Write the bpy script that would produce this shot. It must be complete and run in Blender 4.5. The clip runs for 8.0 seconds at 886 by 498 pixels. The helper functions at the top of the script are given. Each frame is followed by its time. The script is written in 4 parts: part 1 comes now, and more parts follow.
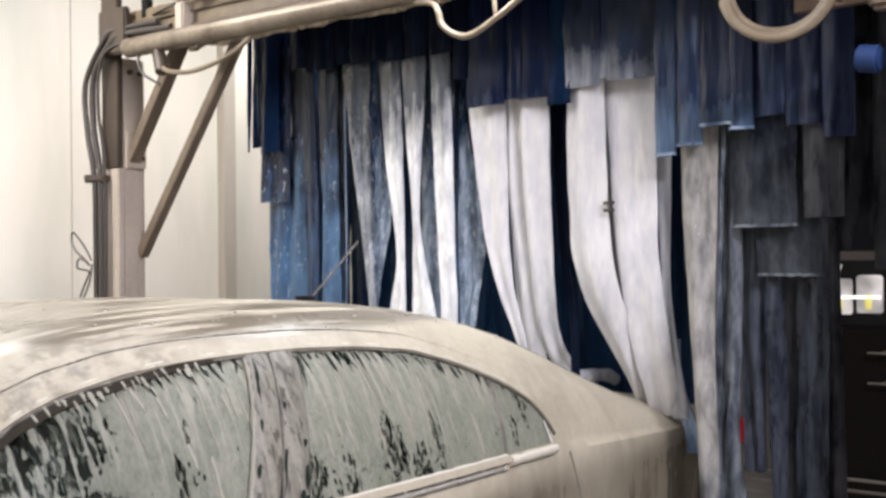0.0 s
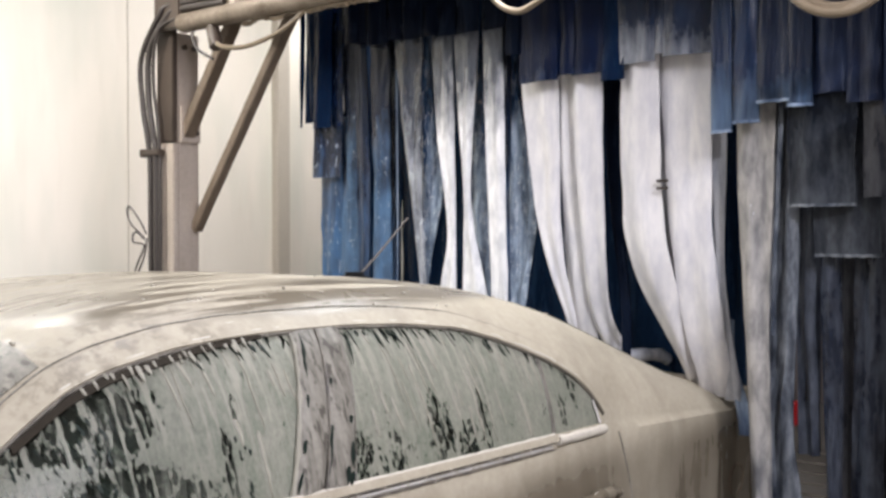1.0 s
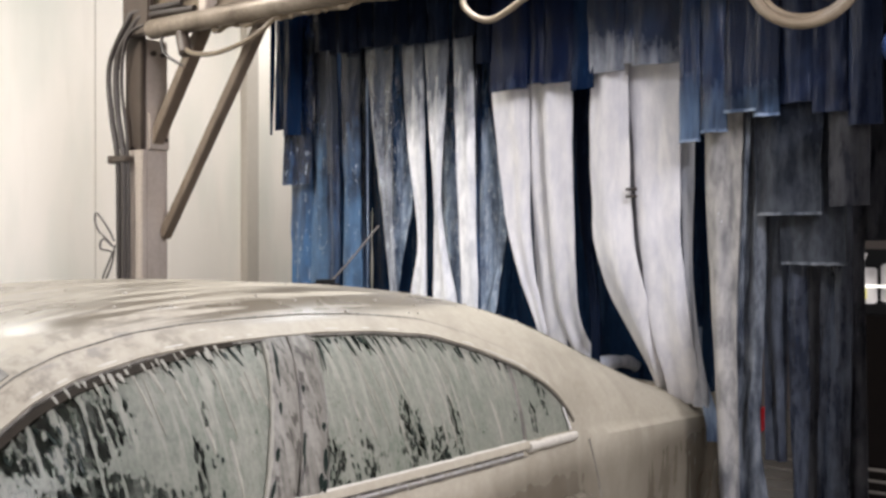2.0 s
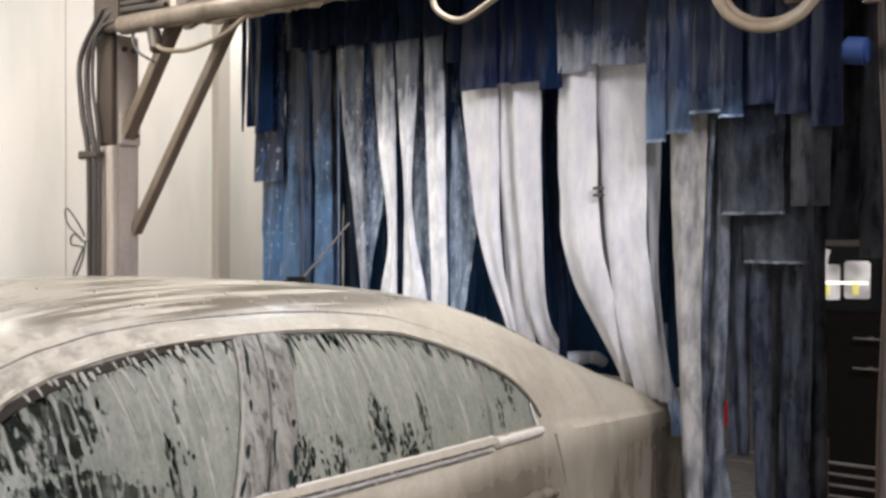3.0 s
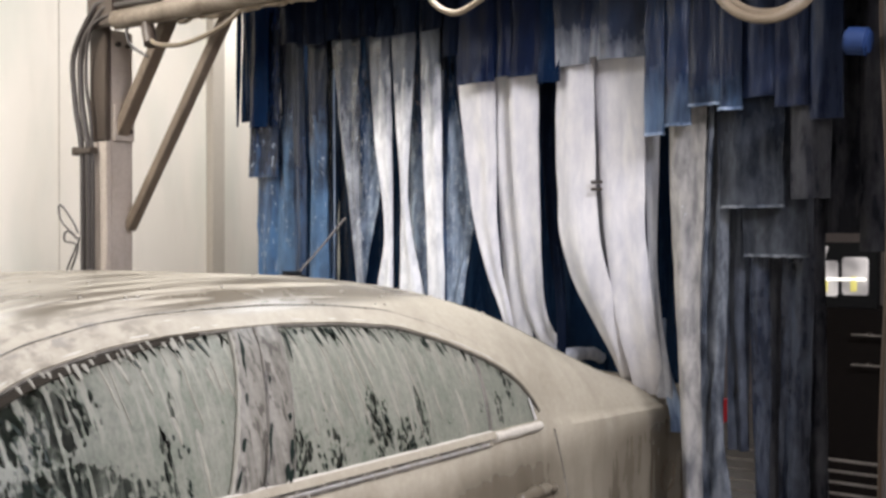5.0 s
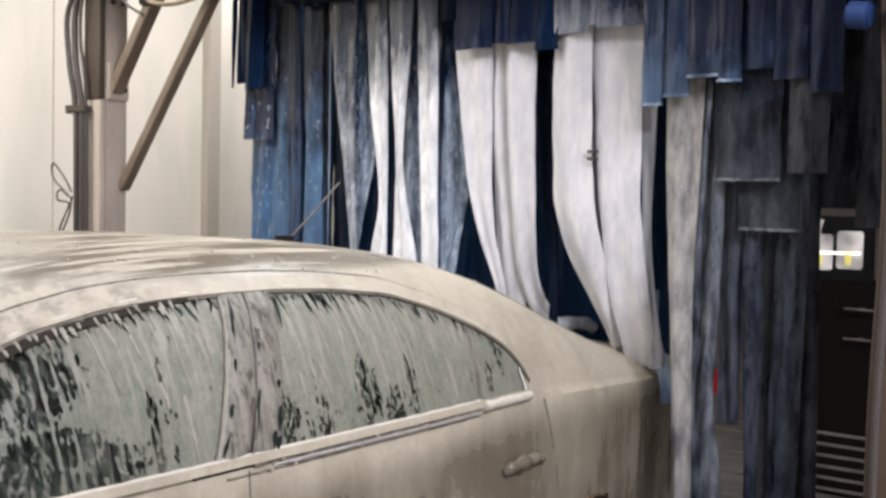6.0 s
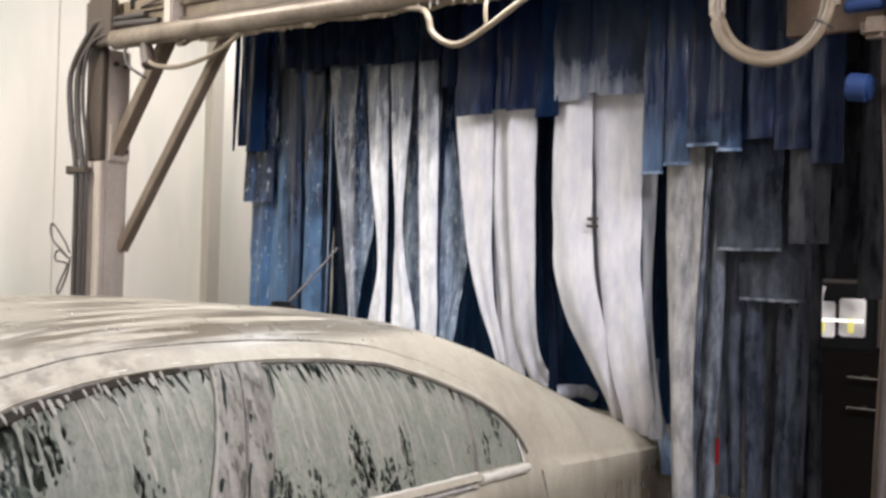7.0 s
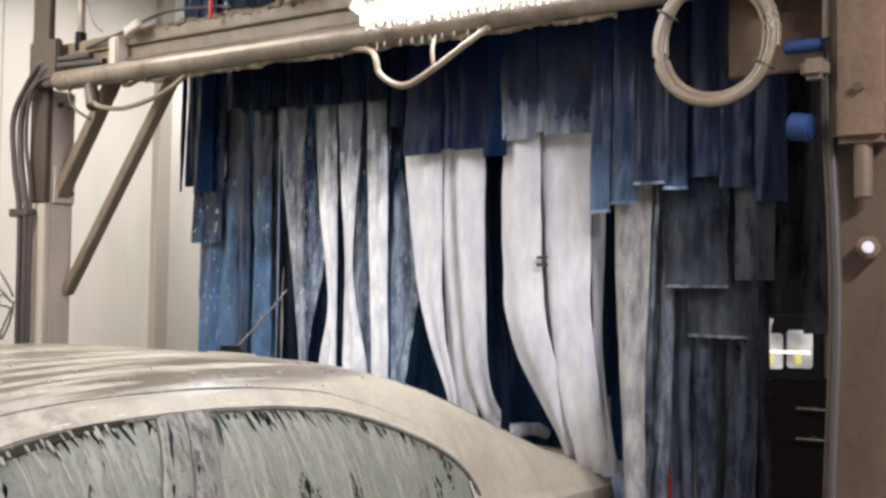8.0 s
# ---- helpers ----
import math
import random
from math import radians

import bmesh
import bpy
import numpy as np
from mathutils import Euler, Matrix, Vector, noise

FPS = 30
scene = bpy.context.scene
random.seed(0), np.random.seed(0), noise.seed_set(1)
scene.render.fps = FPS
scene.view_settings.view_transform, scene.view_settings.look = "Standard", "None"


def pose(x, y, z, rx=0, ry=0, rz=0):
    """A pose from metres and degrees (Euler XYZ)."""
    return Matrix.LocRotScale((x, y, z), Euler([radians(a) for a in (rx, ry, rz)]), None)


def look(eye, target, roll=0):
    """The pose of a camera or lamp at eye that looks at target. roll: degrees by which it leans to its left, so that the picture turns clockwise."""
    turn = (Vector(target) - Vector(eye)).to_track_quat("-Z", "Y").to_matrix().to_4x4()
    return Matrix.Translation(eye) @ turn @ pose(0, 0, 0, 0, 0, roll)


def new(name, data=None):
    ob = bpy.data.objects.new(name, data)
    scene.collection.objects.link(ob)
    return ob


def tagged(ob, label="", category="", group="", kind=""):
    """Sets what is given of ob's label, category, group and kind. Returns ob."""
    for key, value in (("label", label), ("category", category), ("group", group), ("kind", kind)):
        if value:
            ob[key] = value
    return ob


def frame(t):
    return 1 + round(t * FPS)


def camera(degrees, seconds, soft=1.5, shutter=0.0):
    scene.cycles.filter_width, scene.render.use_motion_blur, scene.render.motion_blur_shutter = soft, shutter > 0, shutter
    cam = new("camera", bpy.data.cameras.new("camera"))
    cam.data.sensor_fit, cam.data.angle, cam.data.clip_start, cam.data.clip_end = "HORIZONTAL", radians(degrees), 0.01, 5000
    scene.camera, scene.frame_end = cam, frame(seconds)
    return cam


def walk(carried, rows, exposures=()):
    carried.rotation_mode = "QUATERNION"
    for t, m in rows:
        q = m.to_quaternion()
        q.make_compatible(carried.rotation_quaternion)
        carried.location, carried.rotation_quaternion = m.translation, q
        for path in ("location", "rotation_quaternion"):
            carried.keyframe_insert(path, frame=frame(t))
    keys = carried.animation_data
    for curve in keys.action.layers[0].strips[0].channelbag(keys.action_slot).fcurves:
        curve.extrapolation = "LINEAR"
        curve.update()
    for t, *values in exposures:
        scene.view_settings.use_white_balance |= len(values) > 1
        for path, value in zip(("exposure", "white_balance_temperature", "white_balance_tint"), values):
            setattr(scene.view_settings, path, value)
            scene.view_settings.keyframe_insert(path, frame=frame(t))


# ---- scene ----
cam = camera(44.0, 8.0, soft=3.0)
EYE_ROWS = (
    (0, 0.0187, 0.0355, 1.5451, -52.426, 0.566, -0.584),
    (0.5, 0.0363, 0.0505, 1.5467, -50.952, -0.111, -0.511),
    (1, 0.0456, 0.0338, 1.5497, -49.548, -0.687, -0.058),
    (1.5, 0.0475, 0.0372, 1.5530, -49.862, -0.501, 0.275),
    (1.7, 0.0430, 0.0374, 1.5486, -50.405, -0.327, 0.227),
    (2.8, -0.0025, 0.0119, 1.5680, -52.591, -0.685, 0.063),
    (3, -0.0026, -0.0007, 1.5686, -52.699, -0.679, 0.189),
    (3.5, 0.0000, 0.0000, 1.5700, -52.800, -0.800, -0.000),
    (4, 0.0023, -0.0001, 1.5678, -52.892, -0.855, 0.027),
    (4.2, 0.0144, 0.0130, 1.5559, -53.041, -0.680, 0.047),
    (5.3, 0.0192, 0.0276, 1.5435, -52.967, -0.611, 0.131),
    (5.5, 0.0123, -0.0048, 1.5544, -52.575, -1.328, -0.109),
    (6, 0.0396, 0.0295, 1.5572, -53.194, -2.523, 1.249),
    (6.2, 0.0495, 0.0211, 1.5481, -53.267, -2.273, 1.355),
    (6.5, 0.0851, 0.0391, 1.5615, -52.990, -2.488, 1.272),
    (6.7, 0.0833, 0.0336, 1.5769, -52.681, -1.690, 1.144),
    (7, 0.0727, 0.0395, 1.5896, -53.007, 0.478, 1.757),
    (7.2, 0.0566, 0.0467, 1.5921, -53.980, 2.498, 0.884),
    (7.5, 0.0665, 0.0181, 1.5943, -54.766, 3.672, 1.297),
    (8, 0.0815, 0.0393, 1.6197, -55.488, 2.218, 0.913),
)
walk(cam, [(t, pose(x, y, z, 90 + pitch, 0, yaw) @ pose(0, 0, 0, 0, 0, roll)) for t, x, y, z, yaw, pitch, roll in EYE_ROWS], exposures=((0.0, 0.78), (0.5, 0.79), (1.0, 0.69), (1.5, 0.60), (3.0, 0.63), (6.5, 0.68), (7.5, 0.68), (8.0, 0.65)))

# ---- light ----
world = bpy.data.worlds.new("world")
scene.world = world
world.use_nodes = True
world.node_tree.nodes["Background"].inputs[0].default_value = (0.55, 0.6, 0.7, 1)
world.node_tree.nodes["Background"].inputs[1].default_value = 0.05


def area(name, eye, target, sx, sy, watts, colour):
    data = bpy.data.lights.new(name, "AREA")
    data.shape, data.size, data.size_y, data.energy, data.color = "RECTANGLE", sx, sy, watts, colour
    ob = new(name, data)
    ob.matrix_world = look(eye, target)
    return ob


WARM, COOL = (1.0, 0.985, 1.09), (0.95, 0.97, 1.0)
LAMPS = ((2.2, 2.6, 22), (1.9, 4.7, 67), (4.9, 4.6, 32), (1.35, -1.3, 215))
for lx, ly, watts in LAMPS:
    area("lamp_light", (lx, ly, 3.62), (lx, ly, 0), 1.3, 0.12, watts, (0.99, 0.955, 0.905) if ly > 4 else WARM)
area("beam_light", (3.235, 2.15, 2.70), (2.6, 2.15, 1.9), 0.90, 0.08, 12, COOL)
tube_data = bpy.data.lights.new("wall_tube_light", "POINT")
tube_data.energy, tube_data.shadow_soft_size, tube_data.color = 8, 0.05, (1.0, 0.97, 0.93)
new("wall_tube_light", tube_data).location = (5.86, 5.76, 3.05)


# ---- materials ----
class Nodes:
    """A short way to write node materials."""

    def __init__(self, name):
        self.m = bpy.data.materials.new(name)
        self.m.use_nodes = True
        self.t = self.m.node_tree
        self.bsdf = self.t.nodes["Principled BSDF"]
        self.out = self.t.nodes["Material Output"]
        self.at = self.add("ShaderNodeTexCoord").outputs["Object"]

    def add(self, kind):
        return self.t.nodes.new(kind)

    def link(self, a, b):
        self.t.links.new(a, b)

    def scaled(self, sx, sy, sz, turn=(0, 0, 0), shift=(0, 0, 0)):
        n = self.add("ShaderNodeMapping")
        n.inputs["Scale"].default_value = (sx, sy, sz)
        n.inputs["Rotation"].default_value = [radians(a) for a in turn]
        n.inputs["Location"].default_value = shift
        self.link(self.at, n.inputs["Vector"])
        return n.outputs[0]

    def noise(self, scale, detail=4, rough=0.55, at=None, twist=0.0):
        n = self.add("ShaderNodeTexNoise")
        n.inputs["Scale"].default_value = scale
        n.inputs["Detail"].default_value = detail
        n.inputs["Roughness"].default_value = rough
        n.inputs["Distortion"].default_value = twist
        self.link(at or self.at, n.inputs["Vector"])
        return n.outputs["Fac"]

    def ramp(self, fac, *stops):
        n = self.add("ShaderNodeValToRGB")
        e = n.color_ramp.elements
        while len(e) < len(stops):
            e.new(0.5)
        for k, (p, c) in zip(e, stops):
            k.position = p
            k.color = (*c, 1) if isinstance(c, tuple) else (c, c, c, 1)
        self.link(fac, n.inputs[0])
        return n.outputs[0]

    def mix(self, fac, a, b, kind="MIX"):
        n = self.add("ShaderNodeMix")
        n.data_type, n.blend_type = "RGBA", kind
        for k, v in ((0, fac), (6, a), (7, b)):
            socket = n.inputs[k]
            if isinstance(v, (int, float)):
                socket.default_value = v if k == 0 else (v, v, v, 1)
            elif isinstance(v, tuple):
                socket.default_value = (*v, 1)
            else:
                self.link(v, socket)
        return n.outputs[2]

    def calc(self, op, a, b=0.0, c=0.0):
        n = self.add("ShaderNodeMath")
        n.operation = op
        for socket, v in zip(n.inputs, (a, b, c)):
            if isinstance(v, (int, float)):
                socket.default_value = v
            else:
                self.link(v, socket)
        return n.outputs[0]

    def axis(self, which):
        n = self.add("ShaderNodeSeparateXYZ")
        self.link(self.at, n.inputs[0])
        return n.outputs[which]

    def span(self, value, a, b, lo=0.0, hi=1.0):
        n = self.add("ShaderNodeMapRange")
        n.interpolation_type = "SMOOTHSTEP"
        for k, v in enumerate((a, b, lo, hi)):
            n.inputs[k + 1].default_value = v
        self.link(value, n.inputs[0])
        return n.outputs[0]

    def done(self, colour, rough=0.5, metal=0.0, bump=None, height=0.3, gap=0.01, spec=0.5):
        for socket, v in (("Base Color", colour), ("Roughness", rough), ("Metallic", metal), ("Specular IOR Level", spec)):
            if isinstance(v, (int, float)):
                self.bsdf.inputs[socket].default_value = v
            elif isinstance(v, tuple):
                self.bsdf.inputs[socket].default_value = (*v, 1)
            else:
                self.link(v, self.bsdf.inputs[socket])
        if bump is not None:
            n = self.add("ShaderNodeBump")
            n.inputs["Strength"].default_value, n.inputs["Distance"].default_value = height, gap
            self.link(bump, n.inputs["Height"])
            self.link(n.outputs[0], self.bsdf.inputs["Normal"])
        return self.m


def worn(name, base, dirt, scale=6.0, rough=0.6, metal=0.0, amount=0.5, tall=1.0):
    """A painted or bare surface with stains at two scales."""
    n = Nodes(name)
    at = n.scaled(1, 1, tall)
    a = n.ramp(n.noise(scale, 6, 0.6, at), (0.35, 0.0), (0.7, 1.0))
    b = n.ramp(n.noise(scale * 9, 4, 0.6), (0.35, 0.0), (0.75, 1.0))
    fac = n.calc("MULTIPLY", n.calc("ADD", n.calc("MULTIPLY", a, 0.7), n.calc("MULTIPLY", b, 0.3)), amount)
    return n.done(n.mix(fac, base, dirt), rough, metal, n.noise(scale * 14, 4), 0.25, 0.004)


def foam_paint():
    """Beige soap film and foam over taupe car paint, with runs, thin wiped places and the lower sides' shade painted as
    thinner foam.
    """
    n = Nodes("foam_over_paint")
    runs = n.noise(7, 5, 0.55, n.scaled(2.0, 2.0, 0.45, (0, 8, 0)), 0.5)
    blot = n.noise(3.0, 4, 0.45)
    fine = n.noise(60, 4, 0.6)
    swirl = n.noise(5, 7, 0.62, n.scaled(0.30, 4.6, 2.0, (0, 0, 7)), 0.5)
    ridge = n.noise(6, 6, 0.60, n.scaled(0.28, 5.2, 2.6, (0, 0, 5), (3, 1, 2)), 0.4)
    # lower sides and rear wing darken: shade painted as thinner foam, beside real runs
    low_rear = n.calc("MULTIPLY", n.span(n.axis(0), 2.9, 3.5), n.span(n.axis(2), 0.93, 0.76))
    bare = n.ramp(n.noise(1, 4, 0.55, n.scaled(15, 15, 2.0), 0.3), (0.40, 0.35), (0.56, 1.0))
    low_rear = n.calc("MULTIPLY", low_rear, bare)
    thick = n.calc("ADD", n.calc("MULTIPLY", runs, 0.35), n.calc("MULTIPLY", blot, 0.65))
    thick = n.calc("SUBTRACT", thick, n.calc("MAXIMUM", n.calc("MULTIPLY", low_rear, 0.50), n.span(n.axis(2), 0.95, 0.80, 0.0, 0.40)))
    top = n.span(n.axis(2), 1.345, 1.375)
    wiped = n.calc("MULTIPLY", top, n.ramp(swirl, (0.43, 0.0), (0.50, 1.0)))
    edge = n.calc("MULTIPLY", n.calc("MULTIPLY", n.span(n.axis(2), 1.16, 1.24), n.span(n.axis(0), 1.75, 1.5)), n.ramp(n.noise(22, 4, 0.6, n.scaled(1, 1, 0.7)), (0.47, 0.0), (0.60, 1.0)))
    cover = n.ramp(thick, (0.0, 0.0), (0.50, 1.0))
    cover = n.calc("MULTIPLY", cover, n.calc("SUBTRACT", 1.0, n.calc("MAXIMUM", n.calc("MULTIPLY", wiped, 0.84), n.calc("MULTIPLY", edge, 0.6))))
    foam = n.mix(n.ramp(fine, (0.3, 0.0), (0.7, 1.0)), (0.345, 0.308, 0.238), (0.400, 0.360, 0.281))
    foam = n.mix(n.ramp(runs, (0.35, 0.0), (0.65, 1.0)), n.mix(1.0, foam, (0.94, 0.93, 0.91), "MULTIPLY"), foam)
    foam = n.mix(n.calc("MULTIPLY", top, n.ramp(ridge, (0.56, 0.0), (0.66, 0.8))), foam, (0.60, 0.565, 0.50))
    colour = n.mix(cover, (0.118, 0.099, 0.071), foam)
    lift = n.calc("ADD", n.calc("MULTIPLY", fine, 0.35), n.calc("MULTIPLY", runs, 0.65))
    return n.done(colour, n.mix(cover, 0.22, 0.6), 0.0, lift, 0.16, 0.005)


def foam_glass(front):
    """Window glass under a grey-green soap film with white runs and clear dark drops."""
    n = Nodes("soapy_glass_front" if front else "soapy_glass")
    runs = n.noise(1, 4, 0.6, n.scaled(40, 9, 3.0), 0.4)
    long = n.noise(1, 3, 0.55, n.scaled(52, 9, 1.8, (0, 0, 0), (4, 0, 2)), 0.25)
    thin = n.noise(1, 3, 0.6, n.scaled(150, 60, 9.0, (0, -5, 0)), 0.4)
    wide = n.noise(7, 3, 0.5, n.scaled(1.0, 1.0, 0.5, (0, -6, 0)))
    spots = n.noise(1, 3, 0.62, n.scaled(95, 40, 30 if front else 20, (0, -8, 0)), 0.6)
    drips = n.noise(1, 2, 0.5, n.scaled(46, 20, 6, (0, -5, 0)), 0.3)
    x, z = n.axis(0), n.axis(2)

    def spot(cx, cz, rx, rz):
        d = n.calc("ADD", n.calc("POWER", n.calc("DIVIDE", n.calc("SUBTRACT", x, cx), rx), 2.0), n.calc("POWER", n.calc("DIVIDE", n.calc("SUBTRACT", z, cz), rz), 2.0))
        return n.span(n.calc("ADD", d, n.calc("MULTIPLY", n.calc("SUBTRACT", wide, 0.5), 2.6)), 1.8, 0.4)

    film = n.mix(n.ramp(wide, (0.35, 0.0), (0.65, 1.0)), (0.138, 0.152, 0.116), (0.186, 0.192, 0.152))
    film = n.mix(n.ramp(n.noise(38, 4, 0.6, n.scaled(1.0, 1.0, 0.6)), (0.40, 0.0), (0.68, 0.5)), film, (0.255, 0.245, 0.205))
    film = n.mix(1.0, film, n.ramp(n.noise(1, 4, 0.7, n.scaled(130, 50, 75)), (0.36, 0.76), (0.58, 1.06)), "MULTIPLY")
    white = n.calc("MAXIMUM", n.calc("MULTIPLY", n.ramp(runs, (0.50, 0.0), (0.68, 1.0)), 0.7), n.ramp(long, (0.53, 0.0), (0.64, 1.0)))
    streak = n.ramp(thin, (0.5, 0.0), (0.7, 1.0))
    colour = n.mix(n.calc("MULTIPLY", white, n.span(z, 1.02, 1.25, 0.13, 0.50)), film, (0.36, 0.34, 0.285))
    colour = n.mix(n.calc("MULTIPLY", streak, 0.14), colour, (0.155, 0.155, 0.13))
    places = ((1.27, 1.005, 0.23, 0.080), (1.17, 1.170, 0.22, 0.080), (1.53, 1.03, 0.015, 0.09), (1.575, 1.17, 0.012, 0.03)) if front else ((2.22, 1.045, 0.045, 0.10), (2.32, 1.0, 0.04, 0.06), (2.04, 0.99, 0.03, 0.09), (1.93, 1.00, 0.04, 0.07), (2.86, 1.09, 0.02, 0.05), (2.78, 1.02, 0.02, 0.06), (2.40, 1.04, 0.025, 0.09))
    near = spot(*places[0])
    for q in places[1:]:
        near = n.calc("MAXIMUM", near, spot(*q))
    near = n.calc("MAXIMUM", near, n.calc("MULTIPLY", n.ramp(n.noise(11, 3, 0.5, n.scaled(1, 1, 0.6)), (0.50, 0.0), (0.68, 1.0)), n.span(z, 1.20, 1.02, 0.10, 0.42)))
    cells = n.add("ShaderNodeTexVoronoi")
    cells.inputs["Scale"].default_value = 1.0
    n.link(n.scaled(92, 40, 52, (0, -6, 0)), cells.inputs["Vector"])
    grain = n.calc("ADD", cells.outputs["Distance"], n.calc("MULTIPLY", n.calc("SUBTRACT", spots, 0.5), 1.5))
    scatter = n.span(n.calc("SUBTRACT", n.calc("MULTIPLY", near, 0.80 if front else 0.64), grain), 0.02, 0.10)
    rise = n.calc("ADD", n.calc("MULTIPLY", n.calc("MAXIMUM", n.calc("SUBTRACT", x, 2.40), 0.0), 0.36), n.calc("MULTIPLY", n.calc("MAXIMUM", n.calc("SUBTRACT", 1.5, x), 0.0), 0.2))
    high = n.span(n.calc("ADD", z, rise), 1.19 if front else 1.225, 1.30)
    fringe = n.ramp(n.calc("ADD", drips, n.calc("MULTIPLY", n.calc("SUBTRACT", high, 1.0), 0.30)), (0.54, 0.0), (0.58, 1.0))
    clear = n.calc("MAXIMUM", n.calc("MULTIPLY", scatter, n.calc("SUBTRACT", 1.0, n.calc("MULTIPLY", white, 0.8))), fringe)
    clear = n.calc("MAXIMUM", clear, n.span(x, 1.70, 1.20, 0.05, 0.42) if front else 0.03)
    m = n.done(colour, 0.45, 0.0, n.calc("ADD", runs, n.calc("MULTIPLY", spots, 0.4)), 0.3, 0.003)
    glass = n.add("ShaderNodeBsdfPrincipled")
    glass.inputs["Base Color"].default_value = (0.55, 0.72, 0.62, 1)
    glass.inputs["Roughness"].default_value = 0.04
    glass.inputs["Transmission Weight"].default_value = 1.0
    mixer = n.add("ShaderNodeMixShader")
    n.link(clear, mixer.inputs[0])
    n.link(n.bsdf.outputs[0], mixer.inputs[1])
    n.link(glass.outputs[0], mixer.inputs[2])
    n.link(mixer.outputs[0], n.out.inputs["Surface"])
    return m


def cloth(name, base, foam, cover, rough=0.6, gloss=0.5, low=None, flecks=0.0, rise=0.06, coat=0.42, damp=0.6, blend=0.10, grain=0.24, mottled=0.0, bump=0.6):
    """Soaked wash cloth with soap clinging to it in runs; low: heights between which the soap colour gains downwards,
    on half-white cloth standing in for the beam's shade.
    """
    n = Nodes(name)
    info = n.add("ShaderNodeObjectInfo").outputs["Random"]
    shift = n.add("ShaderNodeVectorMath")
    shift.operation = "ADD"
    n.link(n.at, shift.inputs[0])
    n.link(n.calc("MULTIPLY", info, 31.0), shift.inputs[1])
    n.at, own = shift.outputs[0], n.at
    runs = n.noise(13, 4, 0.58, n.scaled(1.3, 1.3, 0.20), 0.6)
    blot = n.noise(6.5, 5, 0.62, n.scaled(1, 1, 0.6), 0.25)
    lines = n.noise(1, 4, 0.6, n.scaled(62, 62, 3.2), 0.5)
    patch = n.noise(1, 5, 0.66, n.scaled(21, 21, 8), 0.2)
    fine = n.noise(120, 3, 0.6)
    n.at = own
    fac = n.calc("ADD", n.calc("MULTIPLY", runs, 0.34), n.calc("MULTIPLY", blot, 0.26))
    fac = n.calc("ADD", fac, n.calc("ADD", n.calc("MULTIPLY", lines, grain), n.calc("MULTIPLY", patch, 0.40 - grain)))
    fac = n.calc("ADD", fac, n.calc("MULTIPLY", n.calc("SUBTRACT", info, 0.5), 0.08))
    if low:
        fac = n.calc("ADD", fac, n.span(n.axis(2), low[0], low[1], -0.10 - rise * 0.5, rise))
    fac = n.ramp(fac, (0.68 - blend - cover * 0.35, 0.0), (0.68 + blend - cover * 0.35, 1.0))
    wet = n.ramp(n.calc("ADD", n.calc("MULTIPLY", runs, 0.5), n.calc("MULTIPLY", patch, 0.5)), (0.40, 0.0), (0.58, 1.0))
    dark = n.mix(wet, n.mix(1.0, base, (damp, damp, damp + 0.05), "MULTIPLY"), base)
    light = n.mix(wet, n.mix(1.0, foam, (0.80, 0.82, 0.86), "MULTIPLY"), foam)
    colour = n.mix(fac, dark, light)
    if flecks:
        fleck = n.ramp(n.noise(1, 4, 0.65, n.scaled(60, 60, 20), 0.8), (0.67 - flecks, 0.0), (0.73 - flecks, 1.0))
        fleck = n.calc("MULTIPLY", fleck, n.span(n.axis(2), 2.35, 1.75, 0.1, 0.7))
        colour = n.mix(fleck, colour, (0.66, 0.70, 0.74))
    if flecks or mottled:
        mottle = n.ramp(patch, (0.36, 0.40), (0.56, 1.0))
        colour = n.mix(mottled or 0.6, colour, n.mix(1.0, colour, mottle, "MULTIPLY"))
    lift = n.calc("ADD", n.calc("MULTIPLY", fine, 0.15), n.calc("ADD", runs, n.calc("MULTIPLY", lines, 2.5 * grain)))
    n.bsdf.inputs["Coat Weight"].default_value = coat
    n.bsdf.inputs["Coat Roughness"].default_value = 0.14
    return n.done(colour, n.mix(fac, 0.26, rough), 0.0, lift, bump, 0.012, gloss)


def plain(name, colour, rough=0.5, metal=0.0, gloss=0.5):
    n = Nodes(name)
    tint = n.ramp(n.noise(30, 4), (0.3, 0.82), (0.7, 1.0))
    return n.done(n.mix(1.0, colour, tint, "MULTIPLY"), rough, metal, n.noise(160, 2), 0.08, 0.002, gloss)


def glow(name, colour, strength, patchy=False):
    n = Nodes(name)
    if patchy:
        n.link(n.ramp(n.noise(5, 2, 0.5), (0.30, tuple(c * 0.15 for c in colour)), (0.62, colour)), n.bsdf.inputs["Emission Color"])
    n.bsdf.inputs["Emission Color"].default_value = (*colour, 1)
    n.bsdf.inputs["Emission Strength"].default_value = strength
    return n.done(tuple(c * 0.3 for c in colour), 0.4)


def soapy_pillar():
    """Black pillar trim under a pinkish grey soap film, with run-off places along it."""
    n = Nodes("soapy_pillar")
    run = n.noise(1, 4, 0.6, n.scaled(44, 16, 3.0), 0.3)
    blob = n.noise(1, 3, 0.55, n.scaled(60, 30, 16, (0, 0, 0), (2, 5, 1)), 0.3)
    fine = n.noise(70, 4, 0.65)
    film = n.mix(n.ramp(run, (0.40, 0.0), (0.62, 1.0)), (0.130, 0.120, 0.100), (0.220, 0.206, 0.175))
    film = n.mix(1.0, film, n.ramp(fine, (0.35, 0.84), (0.62, 1.06)), "MULTIPLY")
